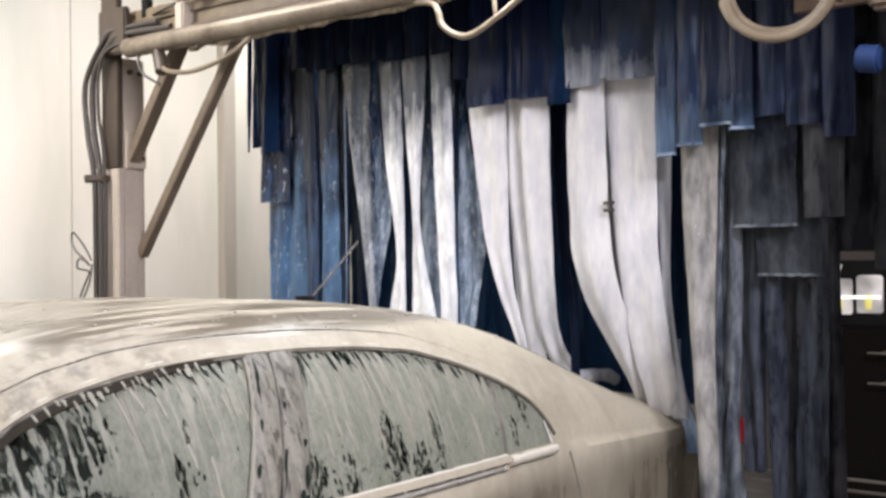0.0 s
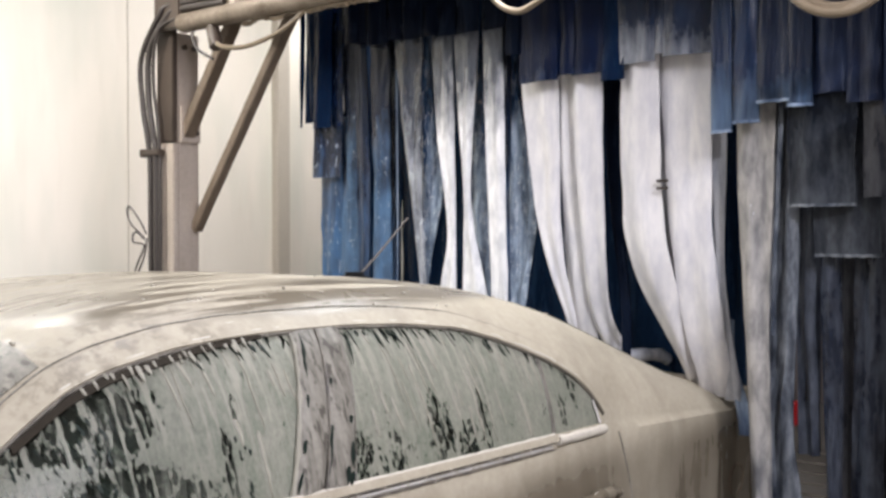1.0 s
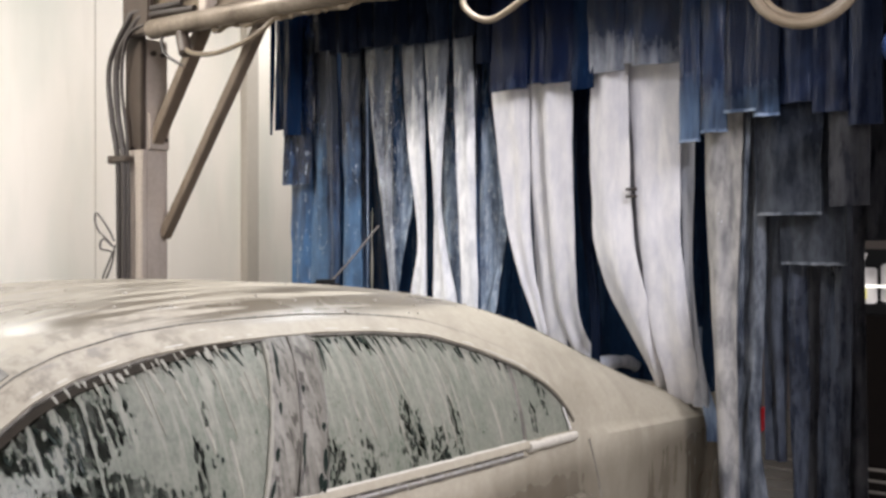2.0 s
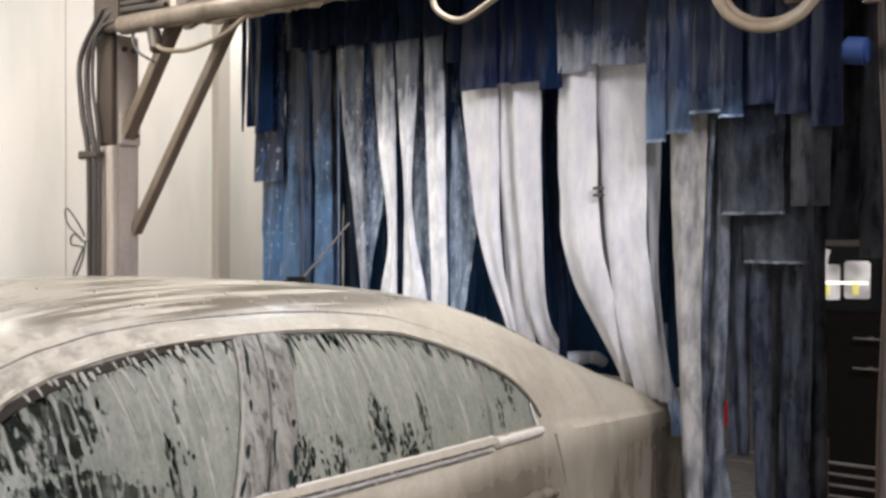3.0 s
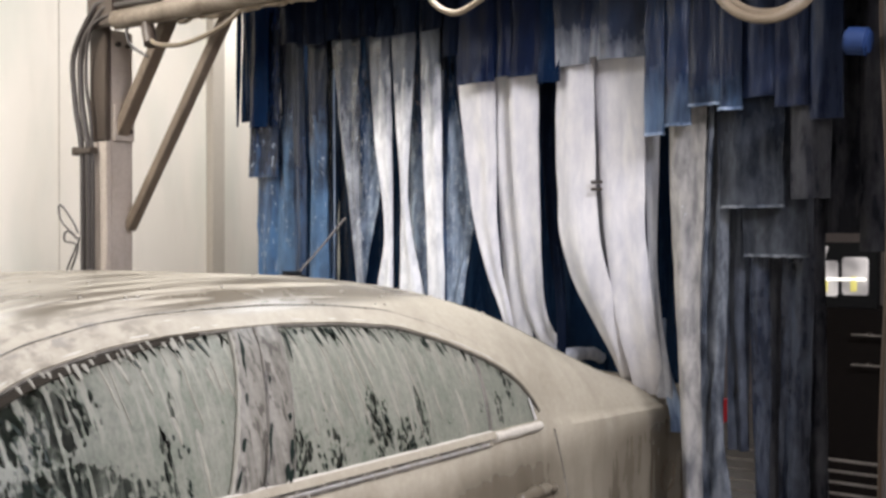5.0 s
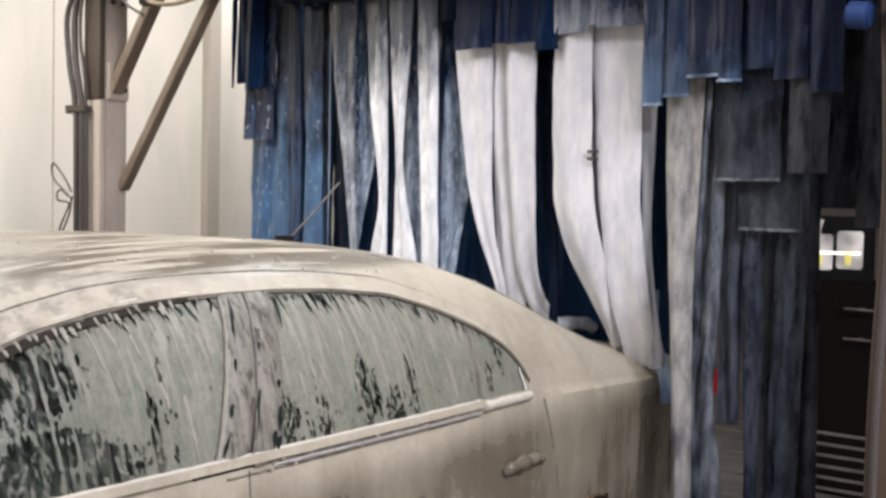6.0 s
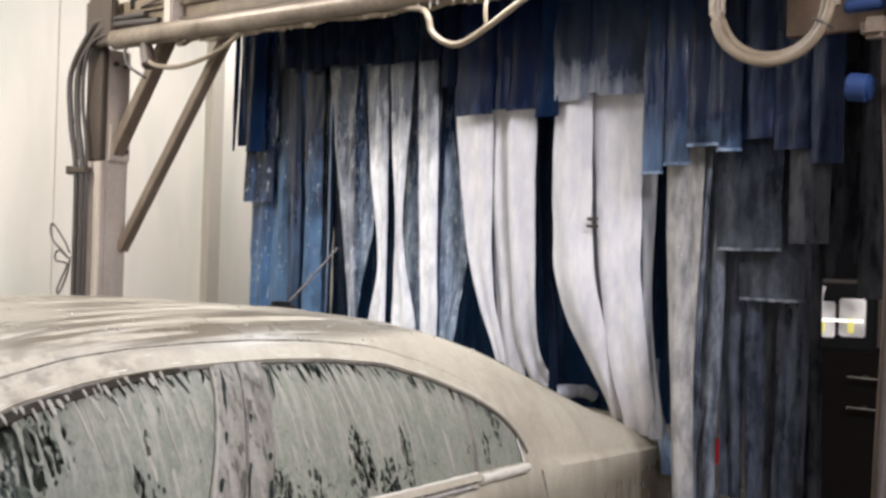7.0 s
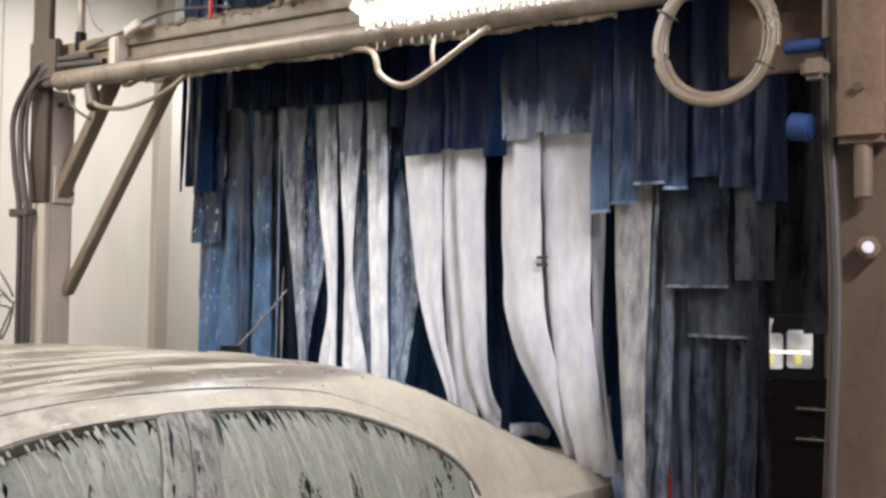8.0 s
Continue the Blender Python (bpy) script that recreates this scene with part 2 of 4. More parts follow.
    bare = n.ramp(n.calc("ADD", n.calc("MULTIPLY", blob, 0.8), n.calc("MULTIPLY", run, -0.2)), (0.34, 0.0), (0.40, 1.0))
    return n.done(n.mix(n.calc("MULTIPLY", bare, 0.75), film, (0.030, 0.024, 0.018)), 0.45, 0.0, n.calc("ADD", run, fine), 0.25, 0.003)


def wall_panel():
    n = Nodes("wet_white_wall")
    a = n.noise(0.9, 4, 0.5, n.scaled(1.6, 1, 0.5))
    b = n.noise(9, 5, 0.6, n.scaled(1, 1, 0.15))
    c = n.mix(n.ramp(a, (0.38, 0.0), (0.62, 1.0)), (0.87, 0.815, 0.750), (0.64, 0.67, 0.605))
    c = n.mix(n.ramp(b, (0.5, 0.0), (0.8, 0.25)), c, (0.66, 0.60, 0.52))
    return n.done(c, 0.38, 0.0, b, 0.1, 0.004)


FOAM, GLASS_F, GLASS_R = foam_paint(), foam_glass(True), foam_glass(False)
MOTTLED = cloth("mottled_grey_cloth", (0.035, 0.046, 0.070), (0.52, 0.54, 0.57), 0.36, 0.4, 0.6, (2.50, 1.55), 0.07, 0.08, coat=0.8, blend=0.12, bump=1.0)
BLUE = cloth("blue_cloth", (0.004, 0.015, 0.048), (0.036, 0.110, 0.235), 0.22, 0.5, 0.6, (2.45, 1.45), 0.07, 0.19, coat=0.16)
STEEL = cloth("steel_blue_cloth", (0.006, 0.013, 0.034), (0.062, 0.138, 0.255), 0.28, 0.5, 0.6, (2.50, 1.45), 0.045, 0.19, coat=0.16)
DEEP = cloth("deep_blue_cloth", (0.004, 0.012, 0.035), (0.04, 0.10, 0.21), 0.26, 0.5, 0.6, (2.30, 1.45), 0.0, 0.10, coat=0.16)
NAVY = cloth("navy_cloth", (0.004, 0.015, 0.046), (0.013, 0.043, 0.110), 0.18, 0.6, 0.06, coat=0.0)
# blue cloth taken nearly to black: shade is put into the colour
SHADEBLUE = cloth("shaded_blue_cloth", (0.005, 0.009, 0.021), (0.010, 0.020, 0.046), 0.15, 0.6, 0.05, coat=0.0)
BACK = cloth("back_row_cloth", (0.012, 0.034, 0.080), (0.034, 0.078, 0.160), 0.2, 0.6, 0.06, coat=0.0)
FLAP = cloth("flap_cloth", (0.006, 0.020, 0.060), (0.11, 0.18, 0.285), 0.12, 0.5, 0.4, (2.30, 1.96), 0.0, 0.15, coat=0.1, blend=0.19)
SOAKED = cloth("soaked_flap_cloth", (0.004, 0.010, 0.036), (0.045, 0.074, 0.15), -0.2, 0.5, 0.12, (2.34, 2.17), 0.0, 0.14, coat=0.1, blend=0.15)
FLAPDARK = cloth("dark_flap_cloth", (0.005, 0.012, 0.034), (0.07, 0.13, 0.225), 0.08, 0.5, 0.3, (2.22, 1.98), 0.0, 0.12, coat=0.05, blend=0.17)
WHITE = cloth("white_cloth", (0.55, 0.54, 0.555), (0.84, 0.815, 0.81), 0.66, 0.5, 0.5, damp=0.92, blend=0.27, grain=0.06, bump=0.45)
# white cloth again, greyed so that shade is part of its colour
SHADED = cloth("shaded_white_cloth", (0.30, 0.32, 0.36), (0.66, 0.66, 0.67), 0.50, 0.5, 0.5, damp=0.8, blend=0.16, grain=0.10)
SOAPED = cloth("soaped_blue_cloth", (0.008, 0.020, 0.054), (0.48, 0.50, 0.54), -0.52, 0.5, 0.5, (2.56, 2.18), 0.0, 0.22, coat=0.1, blend=0.26, grain=0.12)
# greyer tops carry the beam's shade in the cloth colour
HALF = cloth("half_white_cloth", (0.11, 0.125, 0.155), (0.88, 0.87, 0.87), 0.42, 0.45, 0.6, (2.48, 1.75), 0.03, 0.28, coat=0.6, blend=0.14, mottled=0.3, bump=0.9, grain=0.13)
PALE = cloth("pale_blue_cloth", (0.014, 0.052, 0.125), (0.47, 0.57, 0.68), 0.32, 0.4, 0.6, (2.50, 1.60), 0.11, 0.08, coat=0.9, blend=0.12, bump=1.0)
PALE_END = cloth("blue_end_cloth", (0.045, 0.09, 0.18), (0.30, 0.38, 0.50), 0.45, 0.5, 0.5, damp=0.8)
# cloths beside the car carry stains and, in their dark tones, that side's shade
GREY = cloth("blue_grey_cloth", (0.036, 0.050, 0.074), (0.23, 0.245, 0.265), 0.40, 0.6, 0.3, coat=0.15, blend=0.13, mottled=0.75, grain=0.06)
MURK = cloth("murky_cloth", (0.016, 0.023, 0.042), (0.135, 0.150, 0.178), 0.30, 0.6, 0.3, coat=0.15, blend=0.14, mottled=0.6, grain=0.14)
SHADESTAIN = cloth("stained_shaded_cloth", (0.13, 0.135, 0.14), (0.42, 0.395, 0.365), 0.70, 0.6, 0.4, (1.25, 0.75), 0.001, -0.14, coat=0.1, blend=0.2, mottled=0.45, grain=0.06)
DARK = cloth("dark_grey_cloth", (0.015, 0.020, 0.031), (0.100, 0.108, 0.120), 0.32, 0.7, 0.15, (2.10, 1.55), 0.0, 0.05, coat=0.0, blend=0.20, mottled=0.5, grain=0.10)
NIGHT = cloth("night_blue_cloth", (0.012, 0.020, 0.050), (0.036, 0.056, 0.112), 0.15, 0.6, 0.2, coat=0.0, blend=0.18)
DIMCLOTH = cloth("shaded_wet_cloth", (0.031, 0.033, 0.042), (0.086, 0.085, 0.090), 0.3, 0.7, 0.15, coat=0.0, mottled=0.5, grain=0.12)
BROWN = worn("rusty_brown_steel", (0.17, 0.105, 0.06), (0.045, 0.028, 0.018), 5, 0.6, 0.0, 1.1, 0.35)
CABINET = plain("dark_cabinet_paint", (0.009, 0.007, 0.006), 0.85, 0.0, 0.06)
POSTBROWN = worn("dark_rusty_steel", (0.098, 0.063, 0.039), (0.032, 0.021, 0.014), 4, 0.55, 0.0, 1.0, 0.3)
SLAT = worn("dull_slat_steel", (0.20, 0.178, 0.15), (0.06, 0.05, 0.04), 9, 0.6, 0.0, 0.9)
# paint of the unseen near wall, kept pale so that it bounces fill light
BOUNCEWALL = worn("bounce_wall_paint", (0.62, 0.60, 0.58), (0.42, 0.40, 0.38), 2, 0.6, 0.0, 0.7)
RUST = worn("dirty_brown_steel", (0.215, 0.165, 0.122), (0.08, 0.056, 0.038), 7, 0.55, 0.1, 0.9, 0.4)
GALV = worn("stained_zinc", (0.54, 0.47, 0.405), (0.24, 0.185, 0.14), 6, 0.45, 0.0, 0.65, 0.3)
DARKSTEEL = worn("dark_brown_steel", (0.072, 0.052, 0.039), (0.035, 0.025, 0.019), 8, 0.5, 0.1, 0.8, 0.4)
TUBE = worn("wet_alloy", (0.32, 0.27, 0.215), (0.11, 0.08, 0.055), 6, 0.42, 0.35, 1.0)
CRUST = worn("brown_crust", (0.165, 0.122, 0.075), (0.055, 0.038, 0.023), 14, 0.6, 0.0, 1.0)
GRIME = worn("soapy_grime", (0.21, 0.160, 0.102), (0.075, 0.054, 0.033), 12, 0.5, 0.0, 0.9)
HOSE = worn("beige_hose", (0.235, 0.185, 0.125), (0.11, 0.08, 0.052), 14, 0.4, 0.0, 0.7)
RUBBER = plain("black_rubber", (0.009, 0.009, 0.009), 0.7, 0.0, 0.15)
CABLE = plain("dark_cable", (0.06, 0.05, 0.045), 0.45)
CHROME = plain("dulled_chrome", (0.68, 0.66, 0.62), 0.34, 0.45)
PILLAR = soapy_pillar()
RUNS = worn("thin_froth", (0.28, 0.265, 0.215), (0.17, 0.162, 0.13), 30, 0.5, 0.0, 0.9, 0.4)
FROTH = worn("white_froth", (0.51, 0.475, 0.405), (0.34, 0.305, 0.255), 40, 0.6, 0.0, 0.7)
SMEARED = worn("smeared_rubber", (0.20, 0.18, 0.15), (0.035, 0.03, 0.025), 30, 0.45, 0.0, 1.2, 0.6)
SEAL = plain("matt_black_seal", (0.030, 0.025, 0.019), 0.75, 0.0, 0.06)
WETGLASS = plain("clear_wet_glass", (0.014, 0.021, 0.017), 0.35, 0.0, 0.12)
CABIN_DARK = plain("dark_cabin_black", (0.008, 0.008, 0.008), 0.8)
WALL = wall_panel()
JOINT = plain("pale_joint", (0.62, 0.58, 0.51), 0.5)
# greyer than the white wall: the shade on the pilaster fronts is painted in
PILASTER = worn("shaded_pilaster", (0.56, 0.51, 0.45), (0.44, 0.40, 0.35), 3, 0.5, 0.0, 0.8, 0.3)
CONCRETE = worn("wet_concrete", (0.22, 0.21, 0.195), (0.11, 0.105, 0.095), 2.5, 0.3, 0.0, 0.9)
DARKWALL = worn("dark_wall", (0.15, 0.122, 0.112), (0.085, 0.070, 0.066), 3, 0.7, 0.0, 0.8)
# the unseen ceiling is pale too, to bounce fill light
CEIL = worn("ceiling_paint", (0.66, 0.645, 0.62), (0.46, 0.45, 0.42), 2, 0.7, 0.0, 0.6)
WHITEPAINT = worn("white_plastic", (0.78, 0.76, 0.72), (0.5, 0.46, 0.4), 10, 0.4, 0.0, 0.5)
RED = plain("red_plastic", (0.55, 0.03, 0.02), 0.35)
BLUEPLASTIC = plain("blue_plastic", (0.004, 0.026, 0.105), 0.65)
TAIL = glow("red_tail_lamp", (0.7, 0.012, 0.015), 0.075)
DIFFUSER = glow("lit_diffuser", (1.0, 0.96, 0.88), 1.1)
LAMPFACE = glow("lit_wet_plate", (1.0, 0.94, 0.84), 0.46)
PANEL_LIGHT = glow("lit_panel", (1.0, 0.93, 0.90), 0.46, True)
SPOT_GLOW = glow("dim_spot", (0.9, 0.85, 1.0), 0.35, True)
YELLOW_LIGHT = glow("yellow_lit_panel", (0.95, 0.84, 0.25), 0.85, True)


# ---- building helpers ----
def thing(name, at, label, category, group="", kind=""):
    ob = new(name)
    ob.location = at
    ob.empty_display_size = 0.1
    return tagged(ob, label, category, group, kind)


def mesh_of(name, bm, material, smooth=True):
    data = bpy.data.meshes.new(name)
    bmesh.ops.recalc_face_normals(bm, faces=bm.faces)
    bm.to_mesh(data)
    bm.free()
    data.materials.append(material)
    if smooth:
        data.shade_smooth()
        data.set_sharp_from_angle(angle=radians(38))
    return data


def part(name, bm, material, parent, label="", smooth=True):
    """One mesh, drawn in the place's own coordinates, under a thing or a part."""
    ob = new(name, mesh_of(name, bm, material, smooth))
    ob.parent = parent
    if parent.type == "EMPTY":
        ob.matrix_parent_inverse = Matrix.Translation(-parent.location)
    if label:
        ob["label"] = label
    return ob


def setting(name, bm, material, label, category):
    return tagged(new(name, mesh_of(name, bm, material, False)), label, category, kind="structure")


def box(x0, x1, y0, y1, z0, z1, bevel=0.004, bm=None):
    made = bmesh.new()
    bmesh.ops.create_cube(made, size=1)
    for v in made.verts:
        v.co = Vector(((x0 + x1) / 2 + v.co.x * (x1 - x0), (y0 + y1) / 2 + v.co.y * (y1 - y0), (z0 + z1) / 2 + v.co.z * (z1 - z0)))
    if bevel:
        bmesh.ops.bevel(made, geom=made.edges[:], offset=bevel, segments=2, affect="EDGES")
    return joined(bm, made)


def joined(bm, made):
    if bm is None:
        return made
    data = bpy.data.meshes.new("joined")
    made.to_mesh(data)
    made.free()
    bm.from_mesh(data)
    bpy.data.meshes.remove(data)
    return bm


def bar(a, b, w, h, bevel=0.004, bm=None, spin=0.0):
    """A square bar from a to b."""
    a, b = Vector(a), Vector(b)
    made = box(-w / 2, w / 2, -h / 2, h / 2, 0, (b - a).length, bevel)
    turn = (b - a).to_track_quat("Z", "Y").to_matrix().to_4x4()
    bmesh.ops.transform(made, matrix=Matrix.Translation(a) @ turn @ Matrix.Rotation(radians(spin), 4, "Z"), verts=made.verts)
    return joined(bm, made)


def smooth_path(points, steps=8):
    """Points along a Catmull-Rom line."""
    p = [Vector(q) for q in points]
    p = [p[0] * 2 - p[1], *p, p[-1] * 2 - p[-2]]
    out = []
    for i in range(1, len(p) - 2):
        for k in range(steps):
            u = k / steps
            out.append(0.5 * (2 * p[i] + (p[i + 1] - p[i - 1]) * u + (2 * p[i - 1] - 5 * p[i] + 4 * p[i + 1] - p[i + 2]) * u * u + (3 * p[i] - p[i - 1] - 3 * p[i + 1] + p[i + 2]) * u**3))
    return out + [p[-2]]


def pipe(points, r, sides=10, bm=None, bumpy=0.0):
    """A round tube along points."""
    bm = bm or bmesh.new()
    rings, n = [], len(points)
    up = Vector((0.13, 0.21, 0.97))
    for i, c in enumerate(points):
        c = Vector(c)
        d = (Vector(points[min(i + 1, n - 1)]) - Vector(points[max(i - 1, 0)])).normalized()
        s = d.cross(up).normalized()
        u = s.cross(d)
        rr = r * (1 + bumpy * noise.noise(c * 23))
        rings.append([bm.verts.new(c + (s * math.cos(q) + u * math.sin(q)) * rr) for q in (2 * math.pi * k / sides for k in range(sides))])
    for a, b in zip(rings, rings[1:]):
        for k in range(sides):
            bm.faces.new((a[k], a[(k + 1) % sides], b[(k + 1) % sides], b[k]))
    bm.faces.new(rings[0])
    bm.faces.new(rings[-1][::-1])
    return bm


def crusty(points, r, sides=10):
    """A ragged ridge along points, rough on every side."""
    bm = pipe(points, r, sides)
    for v in bm.verts:
        v.co += Vector((0.8, 0.5, 1.2)) * r * (0.55 * noise.noise(v.co * 14) + 0.65 * noise.noise(v.co * 47 + Vector((3, 1, 5))) + 0.35 * noise.noise(v.co * 110))
    return bm


def sheet(rows, thick=0.0):
    """A grid of points as a surface, with thickness."""
    bm = bmesh.new()
    vs = [[bm.verts.new(p) for p in row] for row in rows]
    for a, b in zip(vs, vs[1:]):
        for k in range(len(a) - 1):
            bm.faces.new((a[k], a[k + 1], b[k + 1], b[k]))
    if thick:
        bmesh.ops.recalc_face_normals(bm, faces=bm.faces)
        bmesh.ops.solidify(bm, geom=bm.faces[:], thickness=thick)
    return bm


def disc(c, axis, r, depth, sides=24, bevel=0.0, bm=None):
    made = bmesh.new()
    bmesh.ops.create_cone(made, cap_ends=True, segments=sides, radius1=r, radius2=r, depth=depth)
    if bevel:
        bmesh.ops.bevel(made, geom=[e for e in made.edges if e.is_boundary is False and len(e.link_faces) == 2 and abs(e.calc_face_angle(0)) > 1], offset=bevel, segments=2, affect="EDGES")
    turn = Vector(axis).to_track_quat("Z", "Y").to_matrix().to_4x4()
    bmesh.ops.transform(made, matrix=Matrix.Translation(c) @ turn, verts=made.verts)
    return joined(bm, made)


# ---- the hall ----
setting("floor", box(-5, 10, -2.6, 6.2, -0.15, 0.0, 0), CONCRETE, "wet grey concrete floor of the wash bay", "floor")
setting("ceiling", box(-5, 10, -2.6, 6.2, 3.95, 4.1, 0), CEIL, "plain off-white ceiling over the wash bay", "ceiling")
setting("wall_far", box(-5, 10, 6.0, 6.2, 0, 3.95, 0), WALL, "bright white wet panelled wall beside the lane", "wall")
# unseen wall that closes the hall and reflects fill light
setting("wall_near", box(-5, 10, -2.8, -2.6, 0, 3.95, 0), BOUNCEWALL, "plain unseen wall behind the viewer, pale to bounce light", "wall")
setting("wall_front", box(-5.2, -5, -2.8, 6.2, 0, 3.95, 0), WALL, "plain white wall at the exit end", "wall")
setting("wall_back", box(10, 10.2, -2.8, 6.2, 0, 3.95, 0), DARKWALL, "dark wall at the entrance end", "wall")
for name, x0, x1 in (("pilaster_1", 5.175, 5.285), ("pilaster_2", 1.2, 1.36)):
    setting(name, box(x0, x1, 5.93, 6.0, 0, 3.95, 0.004), PILASTER, "narrow white pilaster on the wall", "pilaster")
for k, x in enumerate((2.8, 4.0, 6.6)):
    setting("trim_%d" % (k + 1), box(x - 0.003, x + 0.003, 5.995, 6.0, 0.1, 3.9, 0), JOINT, "thin joint cover between wall panels", "trim")


def batten(x, y, z, length, along, label):
    """A ceiling lamp: a tray and a lit cover."""
    lamp = thing("ceiling_lamp", (x, y, z), label, "lamp", "ceiling lamps")
    dx, dy = (length / 2, 0.07) if along == "x" else (0.07, length / 2)
    part("housing", box(x - dx - 0.02, x + dx + 0.02, y - dy - 0.01, y + dy + 0.01, z + 0.02, z + 0.09, 0.006), WHITEPAINT, lamp)
    part("diffuser", box(x - dx, x + dx, y - dy, y + dy, z, z + 0.03, 0.008), DIFFUSER, lamp, "lit milky cover")
    part("hanger", box(x - 0.02, x + 0.02, y - 0.02, y + 0.02, z + 0.09, 3.95, 0.003), GALV, lamp)
    return lamp


for x, y, watts in LAMPS:
    batten(x, y, 3.64, 1.3, "x", "long lit ceiling lamp over the wash bay")

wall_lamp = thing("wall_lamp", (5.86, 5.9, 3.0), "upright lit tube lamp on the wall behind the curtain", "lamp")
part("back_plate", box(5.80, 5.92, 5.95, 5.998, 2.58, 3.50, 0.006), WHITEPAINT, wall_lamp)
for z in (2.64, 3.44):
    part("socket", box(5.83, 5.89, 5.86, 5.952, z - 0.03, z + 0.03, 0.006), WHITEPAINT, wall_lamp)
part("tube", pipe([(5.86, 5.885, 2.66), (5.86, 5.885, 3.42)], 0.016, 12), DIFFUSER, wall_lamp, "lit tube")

# ---- the car ----
YC = 2.75


def profile(pts, soft=0.10):
    """A smooth line through a few heights along the car."""
    xs, zs = np.array(pts).T
    g = np.linspace(xs[0] - 1, xs[-1] + 1, 1400)
    k = np.exp(-0.5 * (np.arange(-200, 201) * (g[1] - g[0]) / soft) ** 2)
    s = np.convolve(np.pad(np.interp(g, xs, zs), 200, mode="edge"), k / k.sum(), "valid")
    return lambda x: float(np.interp(x, g, s))


crown = profile([(-0.15, 0.62), (0, 0.72), (0.5, 0.92), (0.62, 0.97), (1.25, 1.38), (1.6, 1.425), (2.0, 1.44), (2.4, 1.43), (2.8, 1.385), (3.12, 1.305), (3.49, 1.16), (3.85, 1.02), (4.1, 0.985), (4.5, 0.96), (4.75, 0.92)])
belt = profile([(-0.15, 0.55), (0.1, 0.66), (0.5, 0.84), (0.9, 0.925), (1.5, 0.935), (2.5, 0.94), (3.0, 0.935), (3.5, 0.91), (4.2, 0.88), (4.75, 0.83)])
half = profile([(-0.15, 0.72), (0.1, 0.82), (0.5, 0.87), (1.2, 0.885), (2.4, 0.885), (3.2, 0.87), (4.0, 0.84), (4.5, 0.79), (4.75, 0.72)])
glass_top = profile([(0.70, 0.955), (1.05, 1.142), (1.12, 1.186), (1.21, 1.238), (1.31, 1.272), (1.48, 1.303), (1.64, 1.316), (1.81, 1.321), (2.0, 1.322), (2.2, 1.313), (2.42, 1.29), (2.6, 1.24), (2.77, 1.176), (2.89, 1.115), (2.965, 1.05), (3.003, 0.95)], 0.025)
SILL = 0.952


def width_at(x, z):
    """Half the car's width at a station and a height."""
    zb, zt, hb = belt(x), crown(x), half(x)
    if z <= zb:
        tuck = 0.10 * max(0.0, (0.34 - z) / 0.16) ** 2
        ledge = 0.016 * min(1.0, max(0.0, (x - 2.95) / 0.25)) * max(0.0, 1 - (zb - z) / 0.30)
        return hb + 0.02 * (((zb - 0.6) / 0.33) ** 2 - ((z - 0.6) / 0.33) ** 2) - tuck + ledge
    r = min((z - zb) / (zt - zb), 1.0)
    return hb * max(1 - r**1.25, 0.0) ** (1 / 6)


def skin(x, z, off=0.0, side=1):
    return Vector((x, YC - side * (width_at(x, z) + off), z))


def ring(x, shrink=0.0):
    """The car's outline across its length, from sill to sill."""
    zb, zt, hb = belt(x), crown(x), half(x)
    pts = [(width_at(x, z), z) for z in np.linspace(0.2, zb, 12)]
    pts += [(width_at(x, zb + (zt - zb) * r), zb + (zt - zb) * r) for r in np.linspace(0.06, 0.82, 17)]
    d0 = pts[-1][0] / hb
    pts += [(hb * d, zb + (zt - zb) * (1 - d**6) ** 0.8) for d in d0 * (1 - np.linspace(0.06, 1, 14))]
    pts = [(max(w - shrink, 0.0), z - shrink * (z > zb)) for w, z in pts]
    return [Vector((x, YC - w, z)) for w, z in pts] + [Vector((x, YC + w, z)) for w, z in pts[-2::-1]]


def glazed(x, z):
    """Whether a point of the side lies within the windows."""
    return 0.78 < x < 2.972 and SILL - 0.002 < z < glass_top(x) + 0.014


AXLES = (0.62, 3.38)
car = thing("car", (2.3, YC, 0), "beige sedan car covered in soap foam under the wash curtain", "car")
stations = np.linspace(-0.15, 4.75, 230)
shell = sheet([ring(x) for x in stations])
gone = []
for f in shell.faces:
    c = f.calc_center_median()
    if abs(c.y - YC) > 0.5 and (glazed(c.x, c.z) or any(math.hypot(c.x - a, c.z - 0.24) < 0.29 for a in AXLES)):
        gone.append(f)
bmesh.ops.delete(shell, geom=gone, context="FACES")
for x in (stations[0], stations[-1]):
    rim = [v for v in shell.verts if abs(v.co.x - x) < 1e-4]
    shell.faces.new(sorted(rim, key=lambda v: math.atan2(v.co.z - 0.5, v.co.y - YC)))
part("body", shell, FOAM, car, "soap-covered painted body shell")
# added black shell: the unlit cabin's darkness is in its colour
part("cabin_lining", sheet([ring(x, 0.10) for x in np.linspace(0.7, 3.6, 50)]), CABIN_DARK, car, "black inner shell for the dark cabin")
part("underbody", box(0.1, 4.5, YC - 0.68, YC + 0.68, 0.18, 0.30, 0.02), RUBBER, car)


def band(x0, x1, zf, w, off, thick, side, steps=60):
    """A strip laid along the side: zf gives its middle height."""
    rows = []
    for x in np.linspace(x0, x1, steps):
        z = zf(x)
        rows.append([skin(x, z - w / 2, off, side), skin(x, z, off, side), skin(x, z + w / 2, off, side)])
    return sheet(rows, thick)


def pane(x0, x1, lo, hi, side, lean0=0.0, lean1=0.0, inset=-0.006):
    """A curved window pane between two heights; its ends may lean."""
    rows = []
